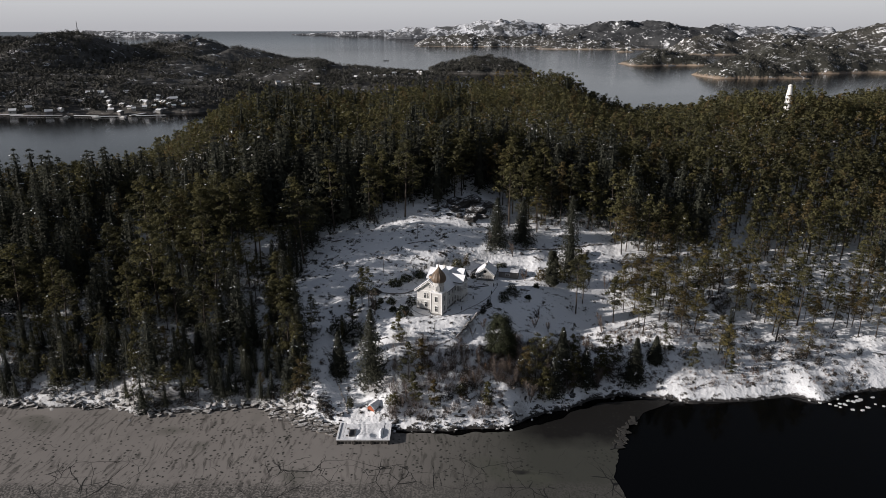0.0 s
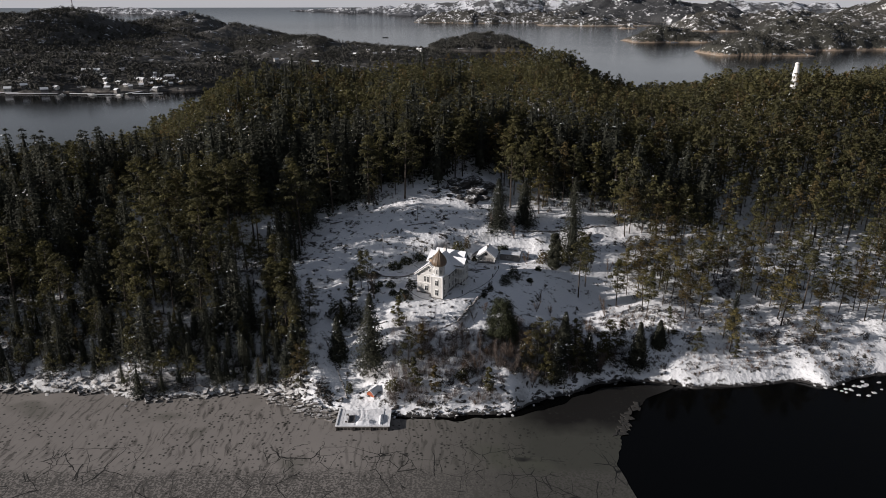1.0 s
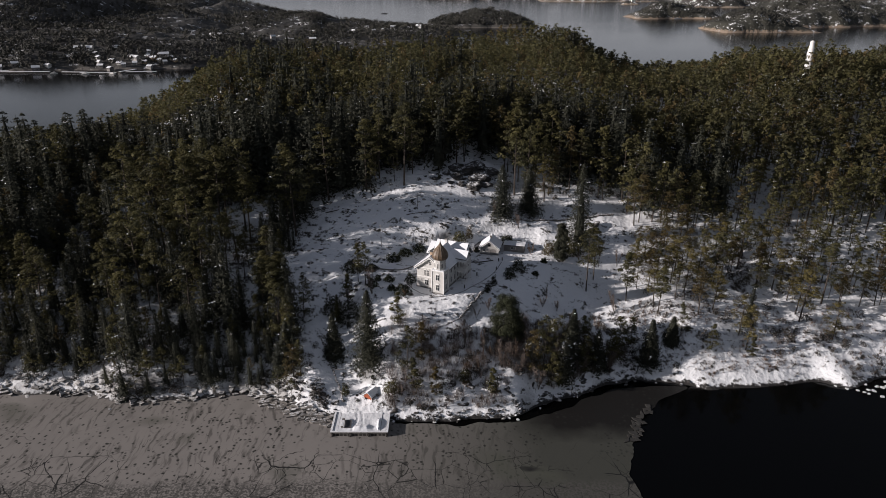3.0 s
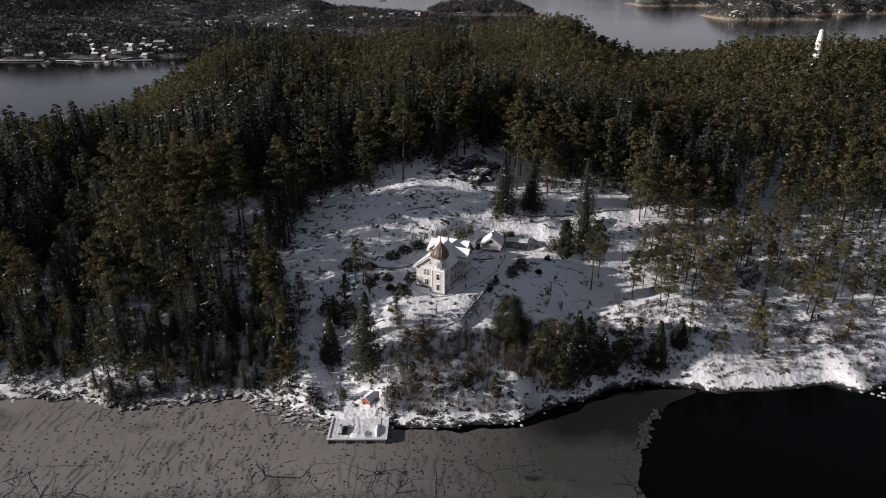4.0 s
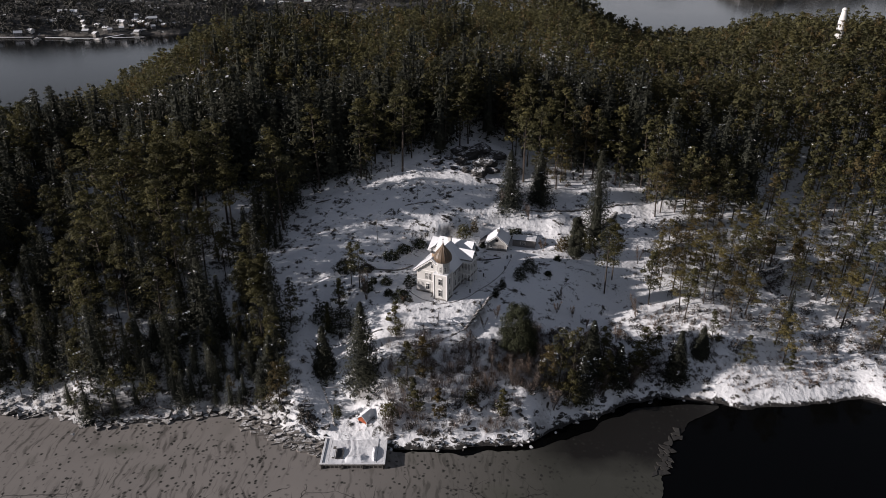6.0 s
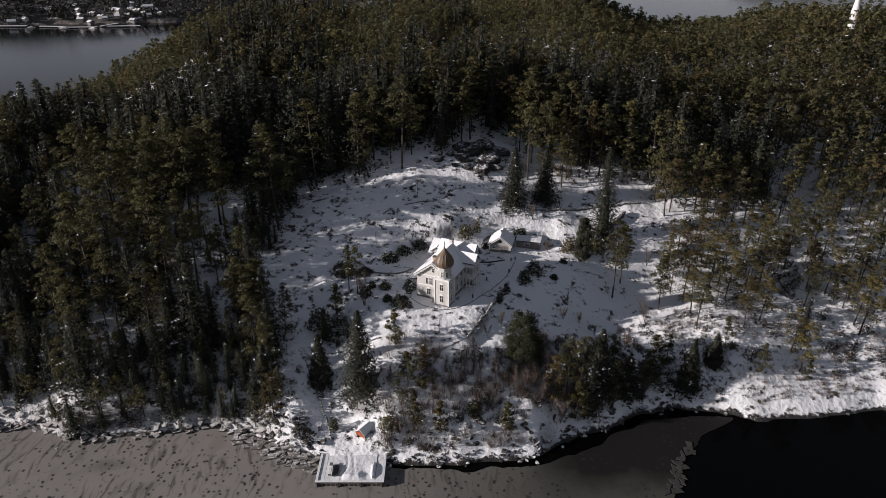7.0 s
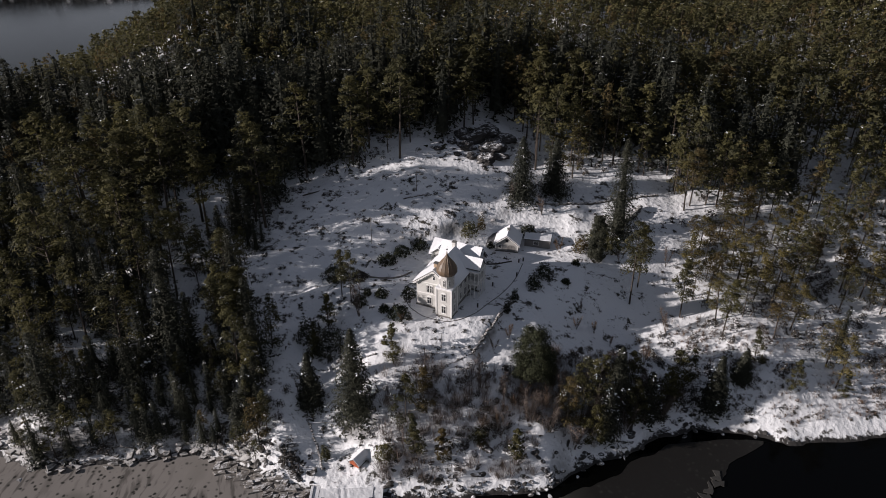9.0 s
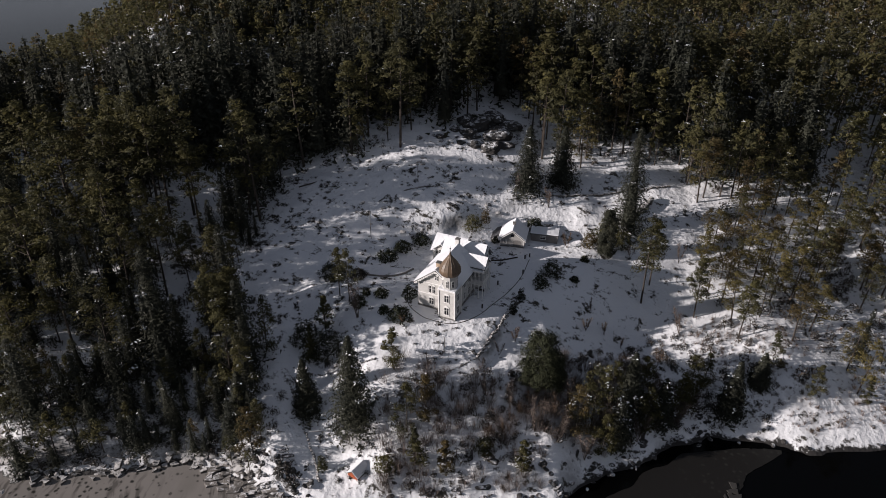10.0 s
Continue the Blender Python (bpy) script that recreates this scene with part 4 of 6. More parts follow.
def gable_roof(parent, x0, x1, y0, y1, eave, ridge, over=0.5, thick=0.14, snow=0.22, along="y", mat=None):
    """Two roof slopes with a slab each and the snow that lies on it."""
    for side in (-1, 1):
        half = ((x1 - x0) if along == "y" else (y1 - y0)) / 2
        slope = (ridge - eave) / half
        out = half + over
        for name, lo, hi, mt in (("roof", 0.02, thick, mat or SLATE), ("snow_cover", thick + 0.01, thick + snow, SNOW)):
            inset = 0.0 if name == "roof" else 0.06
            pts = [(0, ridge + lo), (side * (out - inset), eave - slope * (over - inset) + lo), (side * (out - inset), eave - slope * (over - inset) + hi), (0, ridge + hi)]
            if along == "y":
                bm = prism(bmesh.new(), [((x0 + x1) / 2 + a, z) for a, z in pts], y0 - over + inset, y1 + over - inset)
            else:
                bm = prism(bmesh.new(), [((y0 + y1) / 2 + a, z) for a, z in pts], -(x1 + over - inset), -(x0 - over + inset), Matrix.Rotation(radians(90), 4, "Z"))
            part(name, bm, mt, parent, "thick white snow" if name != "roof" else "")


def villa():
    root = thing("villa", pose(-4.2, 191.6, 18.0, 0, 0, -24.6), "white ornate timber villa with an onion-domed tower and snowy roofs", "house")
    # stone base, main block with the street gable
    part("foundation", box(-4.25, 4.65, -0.15, 10.9, -1.2, 0.55, 0.04), STONE, root)
    gable_wall(root, -4.1, 4.5, 0, 10.8, 0.5, 6.6, 10.0)
    gable_roof(root, -4.1, 4.5, 0, 10.8, 6.6, 10.0, over=0.75)
    bm = bmesh.new()
    for z in (3.55, 6.3):
        block(bm, -4.18, 1.6, -0.1, 0.0, z, z + 0.22)
        block(bm, -4.18, -4.1, 0, 10.8, z, z + 0.22)
    part("belt_course", bm, TRIM, root)
    # carved barge boards along the front gable
    bm = bmesh.new()
    for side in (-1, 1):
        for i in range(12):
            a = 0.2 + side * (i + 0.5) * 0.41
            z = 10.0 - abs(a - 0.2) * 0.79
            block(bm, a - 0.17, a + 0.17, -0.72, -0.66, z - 0.5 + 0.1 * (i % 2), z + 0.05)
    part("barge_board", bm, TRIM, root)
    window(root, -1.35, -0.03, 4.0, 0.62, 1.7, 0, True)
    window(root, -0.45, -0.03, 4.0, 0.62, 1.7, 0, True)
    window(root, -1.0, -0.03, 1.2, 1.0, 1.5, 0, True)
    window(root, 0.2, -0.03, 7.4, 0.6, 1.0, 0, True, False)
    for y in (2.2, 4.6, 7.0, 9.2):
        for z in (1.2, 4.1):
            window(root, -4.13, y, z, 0.9, 1.6, -90)
            if y > 2.5:
                window(root, 4.53, y, z, 0.9, 1.6, 90)
    # tower: square foot, narrower eight-sided drum, onion dome and spike
    part("foundation", box(1.7, 5.45, -2.55, 0.9, -1.4, 0.6, 0.04), STONE, root)
    shaft = part("tower", box(1.8, 5.35, -2.45, 0.8, 0.55, 7.0), WHITE, root)
    bm = bmesh.new()
    z = 0.8
    while z < 6.8:
        block(bm, 1.78, 5.37, -2.47, 0.82, z, z + 0.05)
        z += 0.3
    tagged(part("siding", bm, WHITE, shaft), kind="stuff")
    for x, y in ((1.8, -2.45), (5.35, -2.45), (5.35, 0.8), (1.8, 0.8)):
        part("corner_board", box(x - 0.13, x + 0.13, y - 0.13, y + 0.13, 0.5, 7.0), TRIM, root)
    part("cornice", box(1.6, 5.55, -2.65, 1.0, 7.0, 7.25, 0.05), TRIM, root)
    part("snow_cover", box(1.65, 5.5, -2.6, 0.95, 7.25, 7.42, 0.06), SNOW, root, "white snow on the tower's ledge")
    c = (3.57, -0.82)
    part("drum", turned(bmesh.new(), [(1.62, 7.3), (1.62, 10.1), (1.85, 10.2), (1.85, 10.4)], 8, c, math.pi / 8), WHITE, root)
    for k in range(8):
        t = radians(45 * k)
        window(root, c[0] + 1.53 * math.sin(t), c[1] - 1.53 * math.cos(t), 7.9, 0.42, 1.35, 45 * k, True, False)
    onion = [(1.85, 10.4), (2.1, 10.75), (2.25, 11.2), (2.2, 11.7), (1.95, 12.35), (1.55, 13.0), (1.05, 13.6), (0.6, 14.15), (0.3, 14.65), (0.13, 15.2), (0.06, 15.8)]
    dome = part("onion_dome", turned(bmesh.new(), onion, 16, c, math.pi / 16), COPPER, root, "brown sheet-metal onion dome")
    bm = bmesh.new()
    for k in range(16):
        t = math.pi / 16 + k * math.pi / 8
        for (r0, z0), (r1, z1) in zip(onion[:-3], onion[1:-2]):
            rod(bm, (c[0] + r0 * math.cos(t), c[1] + r0 * math.sin(t), z0), (c[0] + r1 * math.cos(t), c[1] + r1 * math.sin(t), z1), 0.035, sides=4)
    part("dome_seam", bm, COPPER, dome)
    bm = turned(bmesh.new(), [(0.06, 15.7), (0.05, 16.0), (0.16, 16.1), (0.16, 16.22), (0.04, 16.3), (0.02, 16.8)], 8, c)
    part("finial", bm, IRON, root)
    window(root, 3.57, -2.48, 1.3, 0.95, 1.7, 0, True)
    window(root, 3.57, -2.48, 4.4, 0.95, 1.6, 0, True)
    window(root, 5.38, -0.9, 1.3, 0.9, 1.7, 90, True)
    window(root, 5.38, -0.9, 4.4, 0.9, 1.6, 90, True)
    # bracketed lantern shelf beside the tower
    part("bracket", box(1.45, 1.8, -0.5, 0.0, 6.0, 6.25, 0.04), COPPER, root)
    # chimneys
    for x, y, z, mt in ((0.2, 1.1, 9.6, BRICK), (-0.1, 11.6, 9.7, WHITE)):
        ch = part("chimney", box(x - 0.42, x + 0.42, y - 0.42, y + 0.42, z - 0.6, z + 1.5, 0.03), mt, root, "tan brick chimney" if mt is BRICK else "white plastered chimney")
        part("cap", box(x - 0.52, x + 0.52, y - 0.52, y + 0.52, z + 1.5, z + 1.66, 0.02), STONE, ch)
    # cross wing with gables over the loggia
    part("foundation", box(-3.6, 5.5, 10.9, 17.2, -1.2, 0.5, 0.04), STONE, root)
    gable_wall(root, -3.5, 5.4, 10.85, 17.0, 0.5, 6.4, 9.6, along="x")
    gable_roof(root, -3.5, 5.4, 10.85, 17.0, 6.4, 9.6, over=0.6, along="x")
    for z in (1.2, 4.1):
        for y in (12.4, 15.2):
            window(root, 5.43, y, z, 0.9, 1.6, 90, True)
    gable_wall(root, 4.3, 5.9, 12.6, 15.4, 5.6, 7.0, 8.9, along="x", boards=False, name="dormer_wall")
    gable_roof(root, 2.6, 5.9, 12.6, 15.4, 7.0, 8.9, over=0.45, along="x")
    gable_wall(root, 3.4, 7.4, 8.4, 11.6, 6.6, 7.3, 9.0, along="x", boards=False, name="dormer_wall")
    gable_roof(root, 1.6, 7.4, 8.4, 11.6, 7.3, 9.0, over=0.3, along="x")
    # open two-storey loggia with slender posts, arches and a carved rail
    for x, y in [(x, y) for x in (4.7, 5.6, 6.5, 7.4) for y in (7.9, 12.2)] + [(7.4, y) for y in (9.0, 10.1, 11.2)]:
        part("loggia_post", rod(bmesh.new(), (x, y, -0.4), (x, y, 6.6), 0.085, 0.075, 8), TRIM, root)
    for z, nm in ((3.35, "gallery_floor"), (6.45, "loggia_roof"), (-0.2, "porch_floor")):
        part(nm, box(4.52, 7.55, 7.75, 12.4, z, z + 0.2, 0.02), TRIM if z > 0 else STONE, root)
    part("snow_cover", box(4.55, 7.5, 7.8, 12.35, 6.66, 6.84, 0.06), SNOW, root, "white snow on the loggia's roof")
    bm = bmesh.new()
    for z in (2.75, 5.85):
        for a, b in zip((4.7, 5.6, 6.5), (5.6, 6.5, 7.4)):
            t = np.linspace(0, math.pi, 7)
            prism(bm, [(a, z + 0.6), *((a + 0.45 - 0.38 * math.cos(u), z + 0.5 * math.sin(u)) for u in t), (b, z + 0.6)], 7.86, 7.94)
    part("arch_fretwork", bm, TRIM, root)
    bm = bmesh.new()
    for x in np.arange(4.7, 7.41, 0.15):
        block(bm, x - 0.025, x + 0.025, 7.87, 7.93, 3.55, 4.35)
    for y in np.arange(7.9, 12.2, 0.15):
        block(bm, 7.37, 7.43, y - 0.025, y + 0.025, 3.55, 4.35)
    block(bm, 4.7, 7.45, 7.84, 7.96, 4.35, 4.43)
    block(bm, 7.34, 7.46, 7.96, 12.2, 4.35, 4.43)
    part("balustrade", bm, TRIM, root)
    for y in (8.0, 10.0, 12.1):
        bm = rod(bmesh.new(), (7.4, y, 6.6), (7.4, y, 8.3), 0.07, 0.015, 6)
        part("pinnacle", rod(bm, (7.4, y, 7.5), (7.4, y, 7.62), 0.13, 0.13, 6), TRIM, root)
    # lower wing with its own gables
    part("foundation", box(-9.2, -1.9, 17.9, 24.6, -1.2, 0.5, 0.04), STONE, root)
    gable_wall(root, -9.1, -2.0, 18.0, 24.5, 0.5, 3.3, 5.6, along="x")
    gable_roof(root, -9.1, -2.0, 18.0, 24.5, 3.3, 5.6, over=0.55, along="x")
    gable_wall(root, -8.2, -5.0, 16.9, 21.0, 0.5, 4.2, 5.5, boards=False, name="dormer_wall")
    gable_roof(root, -8.2, -5.0, 16.9, 21.0, 4.2, 5.5, over=0.4)
    gable_roof(root, -4.4, -2.2, 17.4, 21.0, 3.9, 5.0, over=0.3)
    for x in (-7.6, -6.8, -6.0):
        window(root, x, 16.87, 3.0, 0.5, 1.1, 0, False, False)
    bm = box(-8.3, -4.9, 16.3, 16.88, 2.45, 2.62)
    part("balcony", bm, TRIM, root)
    for x in (-8.0, -4.6):
        window(root, x, 17.97, 1.2, 0.8, 1.5, 0)
    return root


def outbuilding():
    root = thing("outbuilding", pose(14.4, 219.5, 17.3, 0, 0, -13), "small pale boarded outbuilding with a snowy pitched roof", "house")
    part("foundation", box(-3.0, 3.0, -0.1, 5.8, -1.0, 0.3, 0.03), STONE, root)
    gable_wall(root, -2.9, 2.9, 0, 5.7, 0.25, 2.4, 4.6, PALE)
    gable_roof(root, -2.9, 2.9, 0, 5.7, 2.4, 4.6, over=0.6)
    part("gable_window", box(-0.35, 0.35, -0.06, 0.0, 2.75, 3.45, 0.02), GLASS, root, "dark small gable window")
    window(root, -1.7, -0.03, 1.0, 0.6, 0.9, 0)
    bm = prism(bmesh.new(), [(0.2, 0.3), *((1.2 - 0.95 * math.cos(t), 1.5 + 0.5 * math.sin(t)) for t in np.linspace(0, math.pi, 9)), (2.2, 0.3)], -0.07, 0.0)
    part("door", bm, GREY_BOARD, root, "grey arched double door")
    part("door_seam", box(1.17, 1.23, -0.09, -0.06, 0.3, 1.9), TAR, root)
    for x in (-2.9, 2.9):
        part("corner_board", box(x - 0.09, x + 0.09, -0.09, 0.09, 0.25, 2.35), TRIM, root)
    bm = bmesh.new()
    for side in (-1, 1):
        prism(bm, [(0, 4.62), (side * 3.45, 2.0), (side * 3.45, 1.78), (0, 4.4)], -0.66, -0.61)
    part("barge_board", bm, TRIM, root)
    lean = part("lean_to_roof", prism(bmesh.new(), [(-2.95, 2.3), (-5.6, 0.9), (-5.6, 1.02), (-2.95, 2.42)], 1.4, 6.6), SLATE, root, "dark bare lean-to roof")
    for y in (1.5, 6.5):
        part("post", box(-5.5, -5.36, y - 0.07, y + 0.07, -0.6, 0.9), GREY_BOARD, lean)
    ch = part("chimney", box(-0.32, 0.32, 2.6, 3.2, 4.2, 5.3, 0.03), STONE, root)
    part("cap", box(-0.4, 0.4, 2.52, 3.28, 5.3, 5.42, 0.02), STONE, ch)
    return root


def long_shed():
    root = thing("shed", pose(19.4, 222.6, 17.2, 0, 0, -13), "low grey boarded shed with a snow-covered roof", "shed")
    part("wall", box(0, 6.6, 0, 3.4, -1.0, 2.2), GREY_BOARD, root)
    bm = bmesh.new()
    for x in np.arange(0.0, 6.61, 0.3):
        block(bm, x - 0.03, x + 0.03, -0.03, 0, -0.2, 2.2)
    tagged(part("batten", bm, GREY_BOARD, root), kind="stuff")
    part("roof", prism(bmesh.new(), [(-0.3, 2.2), (6.9, 2.2), (6.9, 2.32), (-0.3, 2.32)], -0.35, 3.7), SLATE, root)
    part("snow_cover", box(-0.25, 6.85, -0.3, 3.65, 2.33, 2.56, 0.1), SNOW, root, "thick white snow")
    window(root, 3.0, -0.03, 0.9, 1.3, 0.8, 0, False, False)
    part("door", box(4.6, 5.5, -0.05, 0.02, 0, 1.95, 0.02), GREY_BOARD, root)


def boathouse():
    root = thing("boathouse", pose(-19.3, 160.2, 1.35, 0, 0, -35) @ Matrix.Diagonal((0.88, 0.88, 0.9, 1)), "small orange-red boathouse with a snowy pitched roof", "boathouse")
    part("foundation", box(-1.5, 1.5, -0.05, 3.6, -1.0, 0.15, 0.03), STONE, root)
    w = gable_wall(root, -1.4, 1.4, 0, 3.5, 0.1, 2.0, 3.1, RED, boards=False)
    bm = bmesh.new()
    for x in np.arange(-1.35, 1.4, 0.22):
        block(bm, x - 0.03, x + 0.03, -0.03, 0, 0.15, 2.0 + (1.1 * (1 - abs(x) / 1.4)) - 0.1)
    tagged(part("batten", bm, RED, w), kind="stuff")
    gable_roof(root, -1.4, 1.4, 0, 3.5, 2.0, 3.1, over=0.25, snow=0.16)
    part("door", box(-0.5, 0.5, -0.08, 0.0, 0.15, 1.95, 0.02), RED, root)
    for x in (-1.4, 1.4):
        part("corner_board", box(x - 0.06, x + 0.06, -0.06, 0.06, 0.1, 2.0), TRIM, root)


def quay():
    """A timber-edged quay: a stone-filled body under snow, a plank rim, fenders and piles."""
    root = thing("quay", pose(-20.2, 148.2, -0.45, 0, 0, 0), "snow-covered timber quay on the frozen bay", "quay")
    bm = prism(bmesh.new(), [(-6.5, -2), (6.5, -2), (6.5, 1.35), (-6.5, 1.35)], 0.4, 12.5)
    part("core", bm, TAR, root)
    for i in range(44):
        x = -6.6 + i * 0.302
        part("fender_board", box(x, x + 0.26, 0.2, 0.4, -0.6, 1.3 - 0.05 * ((i * 7) % 3), 0.02), TAR if i % 3 else PLANK, root)
    for i, y in enumerate(np.arange(0.4, 8.2, 0.42)):
        part("side_board", box(6.5, 6.68, y, y + 0.38, -0.6, 1.3, 0.02), TAR, root)
        part("side_board", box(-6.68, -6.5, y, y + 0.38, -0.6, 1.3, 0.02), TAR, root)
    part("front_beam", box(-6.8, 6.8, 0.1, 0.55, 1.3, 1.62, 0.04), PLANK, root, "grey edge beam dusted with snow")
    for a in ((-6.8, 6.8, 0.14, 0.58, 1.625, 1.72), (-6.8, -6.33, 0.6, 8.2, 1.625, 1.7), (6.33, 6.8, 0.6, 8.2, 1.625, 1.7)):
        part("beam_snow", box(*a, 0.02), SNOW, root, "thin line of snow")
    part("side_beam", box(-6.8, -6.35, 0.55, 8.3, 1.3, 1.62, 0.04), PLANK, root)
    part("side_beam", box(6.35, 6.8, 0.55, 8.3, 1.3, 1.62, 0.04), PLANK, root)
    gx = np.linspace(-5.1, 4.9, 40)
    gy = np.linspace(0.62, 14.6, 50)
    mx, my = np.meshgrid(gx, gy)
    z = 1.62 + 0.12 * fbm(mx, my, 2.2, 4, 101) + 0.55 * bump(mx, my, -0.4, 1.7, 1.4, 0.7) + 0.5 * bump(mx, my, 1.6, 2.0, 0.8, 0.9) + 0.22 * fbm(mx, my, 0.7, 2, 102) * bump(mx, my, 0.5, 1.9, 2.2, 1.1) + 0.06 * np.clip(my - 8, 0, 9)
    track = np.exp(-((mx + 1.3 - 0.08 * (my - 4) ** 1 + 0.25 * np.sin(my)) / 0.16) ** 2) + np.exp(-((mx - 0.6 + 0.16 * (my - 3)) / 0.14) ** 2) * (my > 3)
    z = z - 0.14 * track
    ob = new("snow_cover", sheet("snow_cover", gx, gy, z, SNOW))
    ob.parent = root
    tagged(ob, "trodden white snow with footprints")
    for x0, x1 in ((-6.3, -5.15), (4.95, 6.3)):
        deck = part("side_deck", box(x0, x1, 0.6, 8.2, 1.3, 1.5, 0.03), PLANK, root)
        for i, y in enumerate(np.arange(0.65, 8.1, 0.31)):
            part("plank", box(x0 + 0.02, x1 - 0.02, y, y + 0.27, 1.5, 1.55), SNOW, deck)
    # a snow bank piled on the shaded side deck
    bm = bmesh.new()
    bmesh.ops.create_icosphere(bm, subdivisions=3, radius=1)
    for v in bm.verts:
        v.co = Vector((v.co.x * 0.38, v.co.y * 2.2, max(v.co.z, -0.1) * 0.5)) * (1 + 0.2 * noise.noise(v.co * 3)) + Vector((4.3, 3.4, 1.62))
    part("snow_bank", bm, SNOW, root, "long ridge of cleared snow")
    for x in (-6.4, -2.2, 2.2, 6.4):
        part("pile", rod(bmesh.new(), (x, 0.0, -2.5), (x, 0.0, 1.5), 0.16, 0.15, 8), TAR, root)


def bench(x, y, z, turn, length):
    root = thing("bench", pose(x, y, z, 0, 0, turn), "grey plank bench half covered in snow", "bench", "benches on the quay")
    for i in range(4):
        part("slat", box(-length / 2, length / 2, -0.3 + 0.16 * i, -0.17 + 0.16 * i, 0.42, 0.47, 0.01), PLANK, root)
    for s in (-1, 1):
        part("leg", box(s * length * 0.42 - 0.05, s * length * 0.42 + 0.05, -0.28, 0.3, -0.15, 0.42, 0.01), PLANK, root)
    part("snow_cover", box(-length / 2 + 0.1, length / 2 * 0.4, -0.28, 0.3, 0.475, 0.56, 0.03), SNOW, root, "cap of white snow")
    return root


villa()
outbuilding()
long_shed()
boathouse()
quay()
bench(-24.4, 151.6, 1.25, 90, 3.4)
mat = thing("deck_panel", pose(-23.2, 151.4, 1.3, 0, 0, 2), "dark slate-blue panel lying on the snowy quay", "panel")
part("sheet", box(-0.75, 0.75, -1.6, 1.6, 0.0, 0.09, 0.02), SLATE, mat)
part("edge_frame", box(-0.8, -0.75, -1.65, 1.65, 0.0, 0.12), GREY_BOARD, mat)
part("edge_frame", box(0.75, 0.8, -1.65, 1.65, 0.0, 0.12), GREY_BOARD, mat)

# terrace beside the boathouse
terrace = thing("terrace", pose(-15.4, 160.6, 1.2, 0, 0, -20), "low snow-covered stone terrace", "terrace")
part("retaining_wall", box(-2.4, 2.6, -1.9, 2.4, -2, 0.3, 0.05), STONE, terrace)
part("snow_cover", box(-2.35, 2.55, -1.85, 2.35, 0.31, 0.5, 0.06), SNOW, terrace, "smooth white snow")


# ---- walls, path edges, posts ----
def along(points, gap):
    """Places at even steps along a bent line."""
    out, left = [], 0.0
    for (ax, ay), (bx, by) in zip(points, points[1:]):
        d = math.hypot(bx - ax, by - ay)
        while left < d:
            out.append((ax + (bx - ax) * left / d, ay + (by - ay) * left / d, math.degrees(math.atan2(by - ay, bx - ax))))
            left += gap
        left -= d
    return out


def smooth_line(points, rounds=2):
    for _ in range(rounds):
        points = [points[0]] + [((a[0] * (1 - f) + b[0] * f), (a[1] * (1 - f) + b[1] * f)) for a, b in zip(points, points[1:]) for f in (0.25, 0.75)] + [points[-1]]
    return points


def rubble(seed, squash=0.7, subdivisions=2):
    bm = bmesh.new()
    bmesh.ops.create_icosphere(bm, subdivisions=subdivisions, radius=0.5)
    off = Vector((seed * 3.1, seed * 1.7, seed * 0.9))
    for v in bm.verts:
        v.co = v.co * (1 + 0.45 * noise.noise(v.co * 2.2 + off) + 0.15 * noise.noise(v.co * 5 + off))
        v.co.z *= squash
    me = bpy.data.meshes.new("stone")
    bm.to_mesh(me)
    bm.free()
    return me


STONES = [rubble(k, 0.75, 1) for k in range(5)]
for me in STONES:
    me.materials.append(ROCK)


def dry_wall(name, points, gap, size, label, tall=1, lift=0.0):
    root = thing(name, Matrix(), label, "wall")
    prng = random.Random(int(abs(points[0][0] * 10)))
    for x, y, a in along(points, gap):
        for k in range(tall):
            ob = new("stone", STONES[prng.randrange(5)])
            ob.parent = root
            s = size * prng.uniform(0.75, 1.3)
            px, py = x + prng.uniform(-0.12, 0.12), y + prng.uniform(-0.12, 0.12)
            ob.matrix_basis = pose(px, py, ground_at(px, py) + size * (0.15 + 0.55 * k) + lift, prng.uniform(-15, 15), prng.uniform(-15, 15), a + prng.uniform(-25, 25)) @ Matrix.Diagonal((s * 1.3, s, s, 1))
    return root


YARD_EDGE = smooth_line([(-10.3, 200), (-10.6, 195.5), (-9.6, 191.5), (-6.5, 188), (-1, 185.9), (3, 187.2), (7, 192), (12, 199), (15.5, 205.5), (18, 213)])


def kerb(name, points, width, tall, mat, label):
    """A low dark edging that follows the ground."""
    root = thing(name, Matrix(), label, "edging")
    bm = bmesh.new()
    rows = []
    dense = along(points, 0.5)
    for x, y, a in dense:
        nx, ny = -math.sin(radians(a)), math.cos(radians(a))
        z = ground_at(x, y)
        rows.append([bm.verts.new((x + nx * o, y + ny * o, z + h)) for o, h in ((-width / 2, -0.3), (-width / 2, tall), (width / 2, tall), (width / 2, -0.3))])
    for p, q in zip(rows, rows[1:]):
        for k in range(3):
            bm.faces.new((p[k], p[k + 1], q[k + 1], q[k]))
    part("edge", bm, mat, root)


